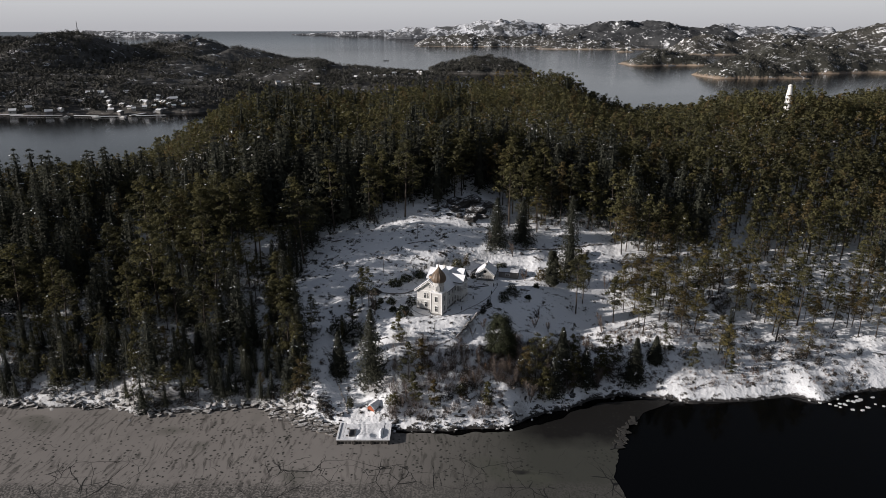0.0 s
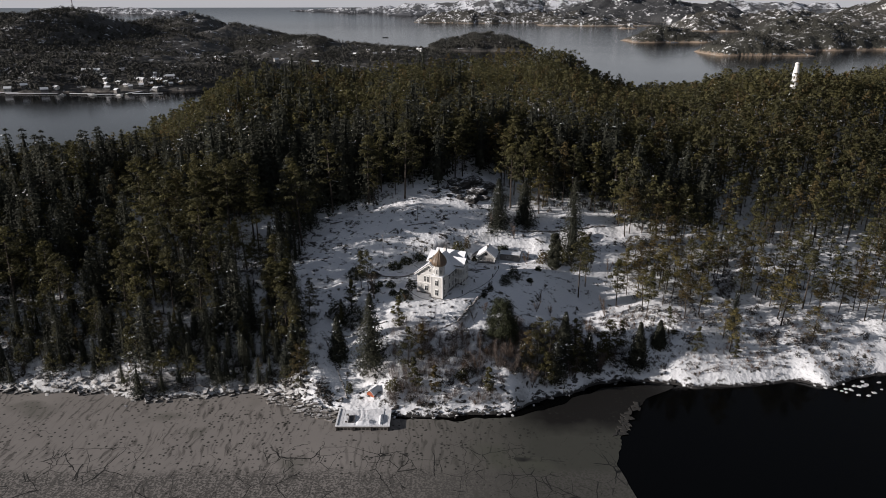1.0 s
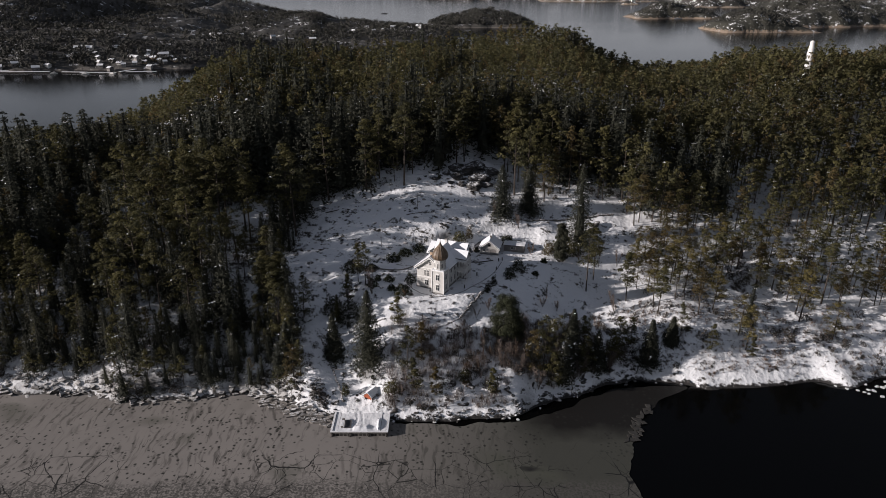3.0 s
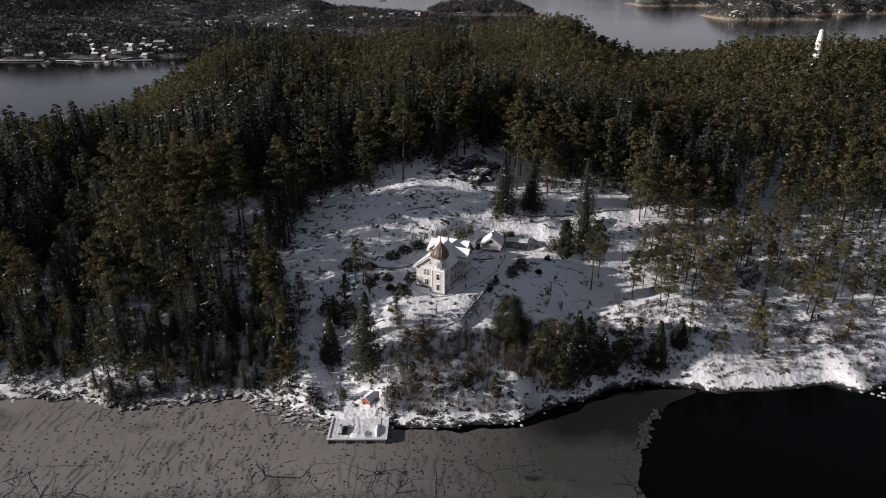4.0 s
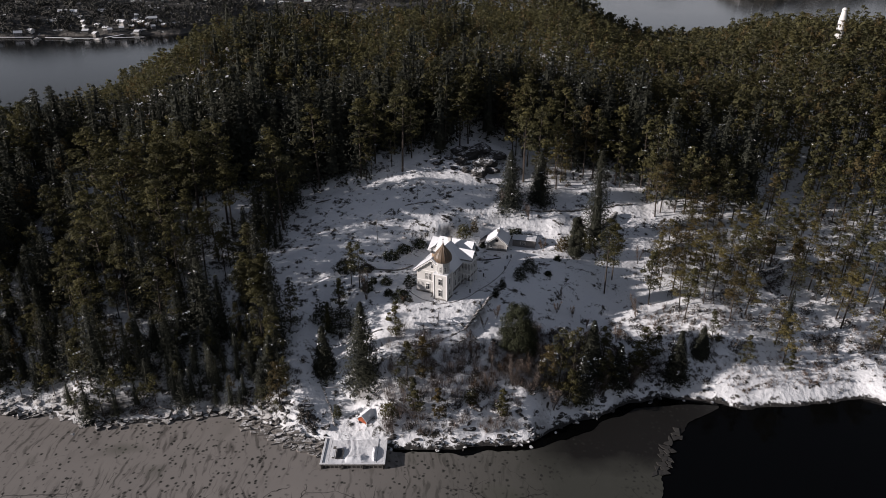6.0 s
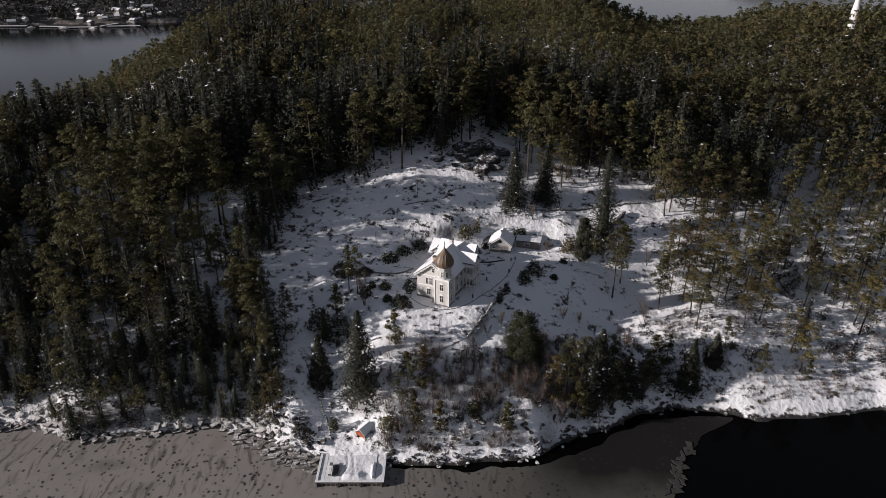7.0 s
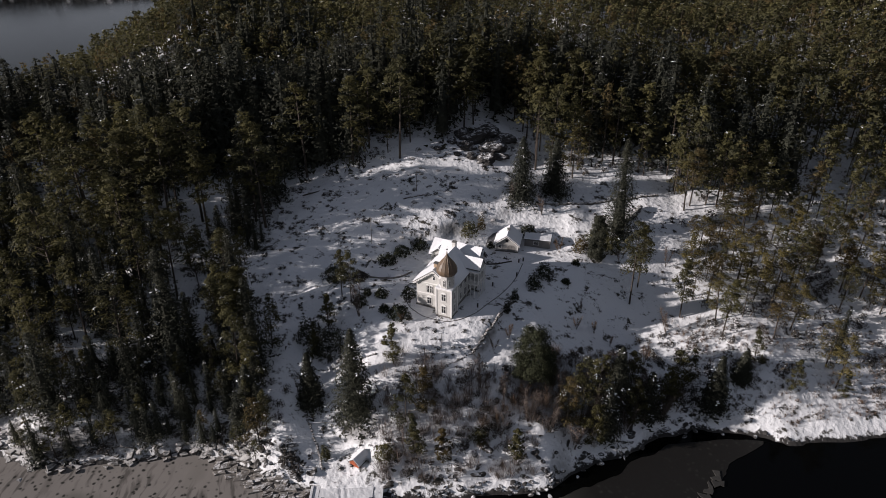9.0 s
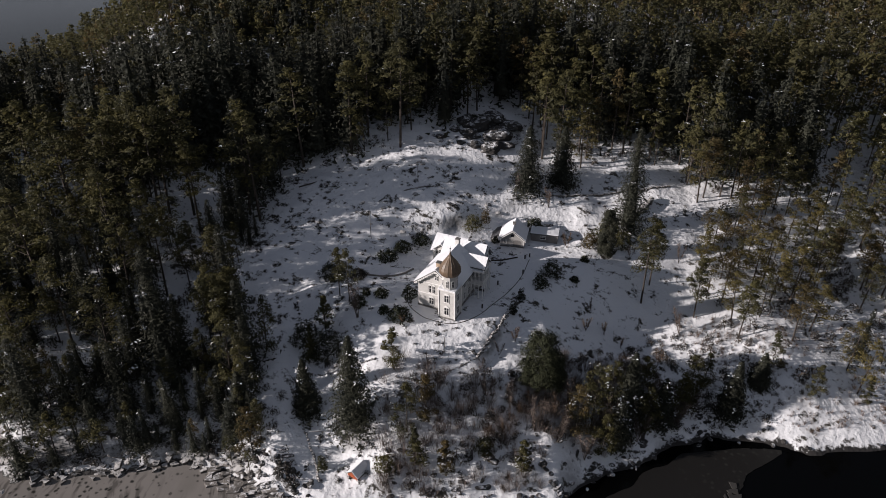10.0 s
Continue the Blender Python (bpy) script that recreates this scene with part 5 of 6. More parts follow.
kerb("path_edging", YARD_EDGE, 0.13, 0.06, HEATH, "low dark clipped edging round the villa's yard")
kerb("path_edging", smooth_line([(-9.5, 207.5), (-12, 205), (-16, 203.6), (-19, 203.8), (-22, 204.6)]), 0.3, 0.3, STONE, "low dark stone edging in the snow")
kerb("path_edging", smooth_line([(6, 212.8), (11, 212.6), (15.5, 214.2)]), 0.25, 0.25, HEATH, "low dark path edging in the snow")
dry_wall("dry_stone_wall", smooth_line([(4.2, 179.2), (6.3, 182.4), (8.6, 185.4), (10.0, 188.4), (11.6, 191.5)]), 0.5, 0.6, "snow-capped dry stone wall at the terrace edge", 2)
dry_wall("dry_stone_wall", smooth_line([(-12.0, 175.4), (-6.6, 174.8), (-1.1, 176.7), (4.2, 179.2)]), 0.55, 0.5, "dark retaining wall of rough stones", 1)
dry_wall("dry_stone_wall", smooth_line([(-25.5, 160), (-26.8, 164), (-28.8, 168), (-31, 172.5), (-33.5, 178)]), 0.6, 0.6, "snow-capped rough stones along the path", 1)
dry_wall("dry_stone_wall", [(-33, 181), (-26, 179.6), (-20, 178.6), (-16, 178.8)], 0.55, 0.45, "low line of dark stones across the slope", 1)
dry_wall("dry_stone_wall", [(-12.6, 233.5), (-8.5, 235.0), (-3.5, 236.6)], 0.5, 0.55, "low dark stone wall on the snowy slope", 1)
dry_wall("dry_stone_wall", smooth_line([(45, 228), (48, 231), (51, 234), (53, 236.5)]), 0.6, 1.3, "snow-capped boulders on a ridge", 2)
dry_wall("dry_stone_wall", smooth_line([(24, 236), (34, 238), (46, 240), (60, 243)]), 0.8, 0.9, "broken line of snowy stones", 1)


def post(x, y, h, label, name="post", arm=False):
    root = thing(name, pose(x, y, ground_at(x, y)), label, "post")
    part("shaft", rod(bmesh.new(), (0, 0, -0.5), (0, 0, h), 0.09, 0.06, 8), GREY_BOARD, root)
    if arm:
        part("crossarm", box(-0.55, 0.55, -0.05, 0.05, h - 0.55, h - 0.43, 0.01), GREY_BOARD, root)
        bm = bmesh.new()
        for x0 in (-0.45, 0.45):
            rod(bm, (x0, 0, h - 0.43), (x0, 0, h - 0.25), 0.05, 0.04, 6)
        part("insulator", bm, TRIM, root)
    return root


rail = thing("rail_fence", pose(-26.4, 168.6, ground_at(-26.4, 168.6), 0, 0, 4), "plain wooden rail across the path with snow on top", "fence")
for x in (-2.8, 2.8):
    part("post", box(x - 0.08, x + 0.08, -0.08, 0.08, -1.2, 1.1, 0.01), GREY_BOARD, rail)
part("rail", box(-2.9, 2.9, -0.05, 0.05, 0.85, 1.0, 0.01), GREY_BOARD, rail)
part("snow_cover", box(-2.85, 2.85, -0.06, 0.06, 1.0, 1.07, 0.02), SNOW, rail, "thin line of snow")
post(-20.1, 217.6, 7.5, "weathered grey wooden utility pole in the snow", "utility_pole", True)
post(-9.2, 237.0, 6.0, "weathered grey wooden utility pole in the snow", "utility_pole", True)
post(-2.4, 181.0, 2.6, "slender dark lamp post on the snowy terrace", "lamp_post")
for x, y in ((17.0, 213.6), (18.2, 214.5), (15.8, 206.8), (5.6, 192.0), (9.6, 201.5)):
    g = thing("gate_post", pose(x, y, ground_at(x, y)), "short dark post in the snow", "post", "posts in the yard")
    part("shaft", box(-0.16, 0.16, -0.16, 0.16, -0.4, 1.15, 0.03), TAR, g)
    part("cap", box(-0.2, 0.2, -0.2, 0.2, 1.15, 1.25, 0.03), SNOW, g, "cap of snow")

# white beacon with a mast on the hill
beacon = thing("beacon", pose(180, 362, ground_at(180, 362)), "white conical beacon tower with a thin mast", "tower")
top = 72.0 - ground_at(180, 362)
part("tower", turned(bmesh.new(), [(2.1, -1), (2.1, 0.5), (1.6, top - 6.0), (0.95, top - 1.2), (1.15, top - 1.0), (1.15, top - 0.7), (0.4, top)], 14), TRIM, beacon)
part("mast", rod(bmesh.new(), (0, 0, top - 0.1), (0, 0, top + 6), 0.08, 0.04, 6), IRON, beacon)


# ---- garden trees and bushes ----
def garden(name, pieces, bark, leaf, x, y, label, category="tree", group="", crown="crown", scale=1.0):
    root = tree_thing(name, pieces, bark, leaf, label, category, group, crown)
    root.matrix_basis = standing(x, y, rng.uniform(0, 360), scale)
    return root


g = np.random.default_rng(23)
LONE = "tall pine with a bare leaning stem on the snowy lawn"
for x, y, h, bare in ((42.6, 201.9, 22, 0.42), (45.8, 207.5, 17.5, 0.36), (54.0, 198.8, 16.5, 0.38), (61.5, 191.7, 15.5, 0.42)):
    garden("pine_tree", pine(h, g, 90, 0.27, bare=bare - 0.06, wide=0.21, pad=1.25), BARK, PINE, x, y, LONE, group="pines on the lawn")
for x, y, h in ((-25.2, 197.0, 12.5), (-22.8, 194.6, 13.2), (-27.0, 187.0, 11)):
    garden("pine_tree", pine(h, g, 42, 0.26, bare=0.3, wide=0.22), DARK_BARK, PINE if y > 180 else BROWNED, x, y, "young pine with a thin crown in the snow", group="young pines by the villa")
for x, y, h, w, text in ((44.5, 226.8, 28, 0.17, "very tall narrow dark spruce"), (19.6, 237.7, 18, 0.25, "dense dark conical spruce"), (29.5, 242.6, 16.5, 0.26, "dense dark conical spruce"),
                         (-19.6, 169.0, 21, 0.22, "large dark spruce beside the quay path"), (-29.3, 173.2, 13, 0.2, "small dark spruce beside the quay path"), (-41.0, 170.5, 12, 0.24, "dark spruce crowding the quay path"),
                         (55.3, 176.3, 13.5, 0.2, "dark spruce on the shore with snow on its boughs"), (62.4, 181.0, 8, 0.24, "small dark spruce on the snowy shore"), (33.6, 173.6, 15.5, 0.2, "dark spruce on the shore with snow on its boughs")):
    garden("spruce_tree", spruce(h, g, 46, 15, 10, 0.4, snow=0.018, wide=w * 1.3, low=0.03, fat=(0.16, 0.4)), DARK_BARK, SPRUCE, x, y, text, group="spruces by the villa")
for x, y, h in ((40.5, 173.8, 11), (31.0, 168.6, 11)):
    garden("spruce_tree", spruce(h, g, 28, 14, 8, 0.4, snow=0.04, wide=0.34, low=0.02), DARK_BARK, SPRUCE, x, y, "dark spruce crowding the foot of the bluff", group="spruces by the villa")
# pines added at the wood's edge for the shade they throw towards the lawn
for x, y, h in ((-46, 181.5, 19), (-45.5, 184.8, 18.5), (-46, 188, 18), (-49.5, 183, 20), (-49, 187, 19)):
    garden("pine_tree", pine(h, g, 70, 0.3, bare=0.5, wide=0.2, snow=0.04), BARK, PINE, x, y, "pine with a high thin crown, added to cast shade", group="pines of the island wood")
for x, y, h in ((14.5, 167.0, 8), (19.5, 166.5, 7.5), (24.0, 164.5, 7), (28.0, 169.8, 9), (32.5, 171.0, 8), (35.0, 169.2, 7), (10.0, 170.5, 6.5), (38.8, 174.8, 8), (5.5, 172.5, 6), (22.0, 173.5, 8), (26.5, 176.0, 8), (44.0, 173.6, 7)):
    garden("bare_tree", bare_tree(h, g, 640, 0.45), TWIG, TWIG, x, y, "leafless grey-brown tree on the wooded bluff", "tree", "leafless bushes")
garden("cypress", clump_tree(1.9, 12.5, g, 120, 110, 0.24, 0.8, 0.03), DARK_BARK, SPRUCE, 36.8, 215.9, "dense columnar evergreen cypress on the lawn")
garden("evergreen_tree", clump_tree(4.3, 12.4, g, 95, 240, 0.22, 1.35, 0.06), DARK_BARK, GLOSS_LEAF, 16.3, 175.5, "big round glossy evergreen on the bluff")
for x, y, h, mt, text in ((25.7, 169.6, 16, PINE, "olive-green pine on the bluff above the shore"), (22.5, 168.0, 13, BROWNED, "brownish pine on the bluff above the shore"), (29.5, 172.5, 14, PINE, "olive-green pine on the bluff above the shore"), (-9.5, 166.5, 12, PINE, "scrubby pine on the bluff"),
                          (-7.3, 161.4, 9, PINE, "scrubby pine on the bluff"), (-2.2, 160.5, 8, BROWNED, "scrubby pine on the bluff"), (37.5, 177.5, 11, PINE, "olive-green pine on the bluff above the shore"), (47.5, 178.5, 12, PINE, "olive-green pine on the bluff above the shore"),
                          (-6.0, 168.5, 11, BROWNED, "scrubby pine on the bluff"), (45.0, 175.8, 10.5, PINE, "dark pine crowding the foot of the bluff"), (27.5, 166.2, 10.5, PINE, "dark pine crowding the foot of the bluff"), (36.8, 171.2, 11, PINE, "dark pine crowding the foot of the bluff"), (12.0, 161.5, 7, PINE, "scrubby pine on the bluff"), (72.5, 178.0, 8, PINE, "small browned pine on the snowy shore"), (66.0, 184.0, 9, PINE, "small pine on the snowy shore"), (84.0, 178.5, 6, PINE, "small browned pine on the snowy shore"), (-38.5, 165.0, 12, BROWNED, "browned pine on the rocky shore"), (-29.6, 183.5, 9, PINE, "thin young pine on the slope"), (-12.6, 177.5, 9.5, PINE, "pale olive conical pine below the terrace"), (-41.5, 175.0, 13, PINE, "olive pine crowding the quay path"), (-39.0, 184.0, 13, PINE, "olive pine at the edge of the wood"), (51.5, 182.0, 9, PINE, "small pine on the snowy shore")):
    garden("pine_tree", pine(h, g, 60, 0.25, bare=0.04, wide=0.33, snow=0.12, pad=1.5) if h > 10 or -16 < x < 16 else pine(h, g, 44, 0.22, bare=0.03, wide=0.3, snow=0.06, pad=1.4) if x > 50 else spruce(h, g, 20, 10, 6, 0.34, snow=0.05, wide=0.26, low=0.08), DARK_BARK, mt, x, y, text, group="pines on the bluff")
for x, y, w, h, mt, text in ((22.3, 206.7, 2.1, 3.6, GLOSS_LEAF, "round dark clipped bush on snow"), (19.4, 202.4, 1.8, 2.8, GLOSS_LEAF, "dark evergreen bush capped with snow"), (14.3, 196.2, 0.9, 2.6, SPRUCE, "small dark conical evergreen bush"), (12.1, 191.3, 0.9, 2.4, SPRUCE, "small dark conical evergreen bush"),
                             (-26.0, 183.8, 3.6, 5.0, SPRUCE, "wide dark evergreen thicket"), (-31.5, 187.8, 3.2, 4.2, SPRUCE, "wide dark evergreen thicket"), (-16.1, 196.2, 1.5, 1.7, GLOSS_LEAF, "low dark evergreen bush in the snow"), (-20.7, 193.2, 1.6, 2.2, GLOSS_LEAF, "low dark evergreen bush in the snow"),
                             (-11.8, 188.0, 2.4, 2.4, GLOSS_LEAF, "spreading dark evergreen bush"), (-15.0, 189.6, 1.2, 1.5, GLOSS_LEAF, "low dark evergreen bush in the snow"), (-19.4, 196.8, 1.0, 1.5, GLOSS_LEAF, "low dark evergreen bush in the snow"), (5.0, 225.2, 2.3, 3.6, PINE, "olive-green rounded evergreen bush"), (8.2, 227.6, 1.3, 3.6, BROWNED, "upright brownish evergreen bush"),
                             (20.8, 227.6, 2.4, 2.4, GLOSS_LEAF, "dark evergreen bush behind the shed"), (38.5, 222.5, 3.4, 5.5, PINE, "big yellow-green evergreen bush"), (42.0, 220.5, 2.4, 4.0, PINE, "big yellow-green evergreen bush"), (33.6, 219.5, 2.2, 3.4, BROWNED, "yellow-brown evergreen bush on snow"), (-10.0, 196.5, 1.6, 2.4, GLOSS_LEAF, "dark bush against the villa's wall"),
                             (-13.3, 161.2, 2.0, 2.6, PINE, "olive bush beside the boathouse"), (-25.2, 162.6, 1.0, 2.8, PINE, "narrow yellow-green bush by the path"), (5.0, 164.0, 1.8, 2.6, PINE, "olive bush on the bluff"), (10.5, 222.0, 0.8, 1.6, SPRUCE, "small dark conical evergreen bush"), (31.0, 212.0, 1.0, 1.4, GLOSS_LEAF, "low dark evergreen bush in the snow"), (27.5, 205.0, 1.0, 1.0, GLOSS_LEAF, "low dark evergreen bush in the snow"),
                             (-22.0, 203.8, 2.0, 1.6, HEATH, "dark low thicket among stones"), (-16.0, 212.0, 2.6, 1.7, GLOSS_LEAF, "dark spreading thicket above the villa"), (-12.5, 216.0, 2.4, 1.8, GLOSS_LEAF, "dark spreading thicket above the villa"), (-8.0, 219.5, 2.2, 2.2, GLOSS_LEAF, "dark spreading thicket above the villa"), (-27.5, 204.5, 3.2, 3.0, SPRUCE, "dark spreading thicket among young pines")):
    garden("bush", shrub(w, h, g, int(380 * max(1, w * 0.8)), 0.24 + 0.04 * w, 0.03), DARK_BARK, mt, x, y, text, "bush", "garden bushes", "foliage")
for x, y, h, mt, text in ((-10.9, 185.9, 2.4, RUST_TWIG, "rusty leafless bush beside evergreens"), (28.0, 219.2, 4.5, RUST_TWIG, "bare reddish bush before the shed"), (49.6, 194.4, 8, TWIG, "leafless young tree on the lawn"), (42.7, 186.2, 6.5, RUST_TWIG, "rusty leafless tree above the shore"),
                          (12.0, 184.0, 3.5, RUST_TWIG, "rusty leafless bush below the wall"), (8.6, 181.0, 3.0, TWIG, "leafless bush below the wall"), (30.0, 197.5, 3.2, TWIG, "leafless bush on the lawn"), (32.5, 193.0, 3.6, TWIG, "leafless bush on the lawn"), (28.2, 192.0, 3.4, TWIG, "leafless bush on the lawn"), (36.0, 191.0, 3, TWIG, "leafless bush on the lawn"),
                          (50, 219, 6.5, TWIG, "leafless fruit tree in the garden"), (43, 216, 4.5, TWIG, "leafless fruit tree in the garden"), (55, 216, 6, TWIG, "leafless fruit tree in the garden"), (18.6, 170.0, 6, RUST_TWIG, "rusty leafless bush on the bluff"), (-20.5, 189.0, 8, TWIG, "thin leafless tree in the snow"), (-27.5, 190.0, 6, TWIG, "thin leafless tree in the snow"), (25.0, 233.0, 6, TWIG, "leafless tree behind the garden"), (16.5, 236.0, 6.5, TWIG, "leafless tree behind the garden")):
    garden("bare_bush" if h < 5 else "bare_tree", bare_tree(h, g, 420, 0.6 if h < 5 else 0.4), TWIG, mt, x, y, text, "bush" if h < 5 else "tree", "leafless bushes")


def scatter(name, make, spots, mats, label, category):
    """Small plants that nobody could count, in one mesh."""
    kinds = []
    for v in range(8):
        pieces = make()
        t = [np.concatenate(p) for p in pieces if p]
        w = [np.full(len(p), i) for i, p in zip([i for i, p in enumerate(pieces) if p], t)]
        kinds.append((np.concatenate(t), np.concatenate(w)))
    tris, which = [], []
    for x, y, s in spots:
        t, w = kinds[int(g.integers(8))]
        a = g.uniform(0, 2 * math.pi)
        m = np.array([[math.cos(a), -math.sin(a), 0], [math.sin(a), math.cos(a), 0], [0, 0, 1]]) * s
        tris.append(t @ m.T + (x, y, ground_at(x, y)))
        which.append(w)
    tris = np.concatenate(tris)
    me = mesh_of(name, tris.reshape(-1, 3), np.arange(len(tris) * 3).reshape(-1, 3), mats, np.concatenate(which))
    return tagged(new(name, me), label, category, kind="stuff")


def twig_bush(h, n):
    """A leafless thicket: slivers that fan out of the ground."""
    a, r = g.uniform(0, 2 * math.pi, n), g.uniform(0, 0.55, n) * h
    base = np.stack([0.25 * r * np.cos(a), 0.25 * r * np.sin(a), np.full(n, -0.1)], -1)
    tip = np.stack([r * np.cos(a), r * np.sin(a), h * g.uniform(0.35, 1.0, n)], -1) + g.normal(0, 0.12, (n, 3))
    root = base + (tip - base) * g.uniform(0, 0.6, (n, 1))
    side = np.cross(tip - root, g.normal(size=(n, 3)))
    side *= 0.018 / np.linalg.norm(side, axis=1)[:, None]
    return [np.stack([root - side, root + side, tip], 1)], [], []


def spots_in(x0, x1, y0, y1, n, chance, lo, hi):
    x, y = g.uniform(x0, x1, n), g.uniform(y0, y1, n)
    ok = g.uniform(0, 1, n) < chance(x, y)
    return [(a, b, g.uniform(lo, hi)) for a, b in zip(x[ok], y[ok]) if ground_at(a, b) > 0.7]


def shore_gap(x, y):
    return y - np.interp(x, SHORE_X, SHORE_Y)


yard = lambda x, y: 1.0 - np.clip(1.9 * bump(x, y, 18, 200, 38, 17), 0, 1)
scatter("heather", lambda: shrub(0.6, 0.32, g, 46, 0.17, 0.0, 0.02), spots_in(-52, 64, 160, 275, 3600, lambda x, y: np.clip(5.5 * fbm(x, y, 10, 3, 121) - 0.35 + 0.3 * (x < -28), 0, 1) * yard(x, y) * inside(x, y, CLEARING), 0.4, 1.5), [TWIG, HEATH, SNOW], "dark heather and dwarf scrub through the snow", "scrub")
scatter("bluff_scrub", lambda: twig_bush(2.9, 70), spots_in(-14, 54, 156, 190, 1800, lambda x, y: np.clip(2.2 * fbm(x, y, 9, 3, 131) + 0.5, 0, 1) * (shore_gap(x, y) > 2.5) * (shore_gap(x, y) < 24 - 6 * (x > 30)) * (y < 184 - 0.15 * np.abs(x - 15)), 0.5, 1.6), [TWIG, TWIG, SNOW], "leafless grey-brown thicket on the bluff", "scrub")
scatter("bluff_scrub", lambda: twig_bush(3.0, 130), spots_in(5, 46, 158, 185, 320, lambda x, y: np.clip(1.6 * fbm(x, y, 8, 3, 133) + 0.3, 0, 1) * (shore_gap(x, y) > 2.5) * (shore_gap(x, y) < 22), 0.5, 1.4), [RUST_TWIG, RUST_TWIG, SNOW], "rust-coloured leafless thicket on the bluff", "scrub")
scatter("shore_scrub", lambda: shrub(0.9, 0.9, g, 66, 0.2, 0.06, 0.1), spots_in(-125, 125, 155, 200, 5600, lambda x, y: np.clip(1.5 * fbm(x, y, 12, 3, 141) + 0.3, 0, 1) * (shore_gap(x, y) > 1.2) * (shore_gap(x, y) < 17 + 5 * (x > -16) * (x < 50)) * ((x < -34) * 1.3 + (x > -34) * (x < -26) * (shore_gap(x, y) < 9) * 2.4 + (x > 56) * 0.45 + 1.3 * (x > -16) * (x < 56)), 0.4, 1.7), [TWIG, HEATH, SNOW], "low dark scrub with snow along the shore", "scrub")
scatter("dry_scrub", lambda: twig_bush(0.9, 26), spots_in(50, 125, 170, 200, 2600, lambda x, y: np.clip(1.6 * fbm(x, y, 9, 3, 135) + 0.55, 0, 1) * (shore_gap(x, y) > 3) * (shore_gap(x, y) < 27), 0.4, 1.5), [RUST_TWIG, RUST_TWIG, SNOW], "dry brown twigs and grass through sunlit snow", "scrub")
scatter("undergrowth", lambda: shrub(0.9, 1.2, g, 60, 0.26, 0.06), spots_in(-150, 130, 172, 262, 2600, lambda x, y: (~inside(x, y, CLEARING)) * (shore_gap(x, y) > 12) * np.clip(1.4 * fbm(x, y, 14, 3, 151) + 0.45, 0, 1), 0.5, 1.8), [TWIG, HEATH, SNOW], "dark undergrowth beneath the trees", "scrub")


# ---- shore rocks, crag, floes ----
BOULDERS = [rubble(20 + k, 0.45) for k in range(7)]
for me in BOULDERS:
    me.materials.append(ROCK)
DARK_ROCKS = [rubble(140 + k, 0.5) for k in range(7)]
for me in DARK_ROCKS:
    me.materials.append(CRAG)
r = random.Random(5)
for i in range(75):
    x, off = (r.uniform(-13, 52) if i < 42 else r.uniform(52, 110), r.uniform(-0.8, 1.2)) if i < 50 else (r.uniform(-118, -30), r.uniform(0.5, 3.0))
    y = float(np.interp(x, SHORE_X, SHORE_Y)) + off
    s = r.uniform(0.35, 1.1)
    ob = tagged(new("shore_boulder", (DARK_ROCKS if i < 50 else BOULDERS)[r.randrange(7)]), "grey snow-dusted boulder at the water's edge", "rock", "boulders along the shore")
    ob.matrix_world = pose(x, y, max(ground_at(x, y), 0.0) + 0.08 * s, r.uniform(-12, 12), r.uniform(-12, 12), r.uniform(0, 360)) @ Matrix.Diagonal((s * r.uniform(0.9, 1.5), s, s * 0.8, 1))


for i in range(190):
    x = r.uniform(-13, 52)
    y = float(np.interp(x, SHORE_X, SHORE_Y)) - 1.2 + 11 * r.random() ** 1.7
    s = r.uniform(0.5, 1.7)
    ob = tagged(new("bluff_rock", DARK_ROCKS[r.randrange(7)]), "dark bare rock on the snowy bluff", "rock", "rocks of the bluff")
    ob.matrix_world = pose(x, y, ground_at(x, y) - 0.05, r.uniform(-20, 20), r.uniform(-20, 20), r.uniform(0, 360)) @ Matrix.Diagonal((s * r.uniform(0.9, 1.9), s, s * 0.8, 1))


for i in range(70):
    x = r.uniform(-48, -27)
    y = float(np.interp(x, SHORE_X, SHORE_Y)) + 0.3 + 6.5 * r.random() ** 1.3
    s = r.uniform(0.5, 1.5)
    ob = tagged(new("shore_rock", DARK_ROCKS[r.randrange(7)]), "dark bare rock beside the quay path", "rock", "rocks along the wooded shore")
    ob.matrix_world = pose(x, y, ground_at(x, y) + 0.05, r.uniform(-20, 20), r.uniform(-20, 20), r.uniform(0, 360)) @ Matrix.Diagonal((s * r.uniform(0.9, 1.9), s, s * 0.8, 1))


def plates(x_at, y_at, cols, rows, gap, seed):
    """Angular plates broken from one sheet: corners of a jittered grid, some cells joined in pairs, each shrunk by the gap."""
    pr = random.Random(seed)
    corner = [[(x_at + i + pr.uniform(-0.38, 0.38), y_at + j + pr.uniform(-0.38, 0.38)) for j in range(rows + 1)] for i in range(cols + 1)]
    done, out = set(), []
    for i in range(cols):
        for j in range(rows):
            if (i, j) in done:
                continue
            cell = [corner[i][j], corner[i + 1][j], corner[i + 1][j + 1], corner[i][j + 1]]
            if i + 1 < cols and (i + 1, j) not in done and pr.random() < 0.35:
                done.add((i + 1, j))
                cell = [corner[i][j], corner[i + 1][j], corner[i + 2][j], corner[i + 2][j + 1], corner[i + 1][j + 1], corner[i][j + 1]]
            elif pr.random() < 0.3:
                out.append(cell[:3])
                cell = [cell[0], cell[2], cell[3]]
            out.append(cell)
    made = []
    for cell in out:
        cx, cy = sum(p[0] for p in cell) / len(cell), sum(p[1] for p in cell) / len(cell)
        made.append((cx, cy, [((p[0] - cx) * (1 - gap), (p[1] - cy) * (1 - gap)) for p in cell]))
    return made


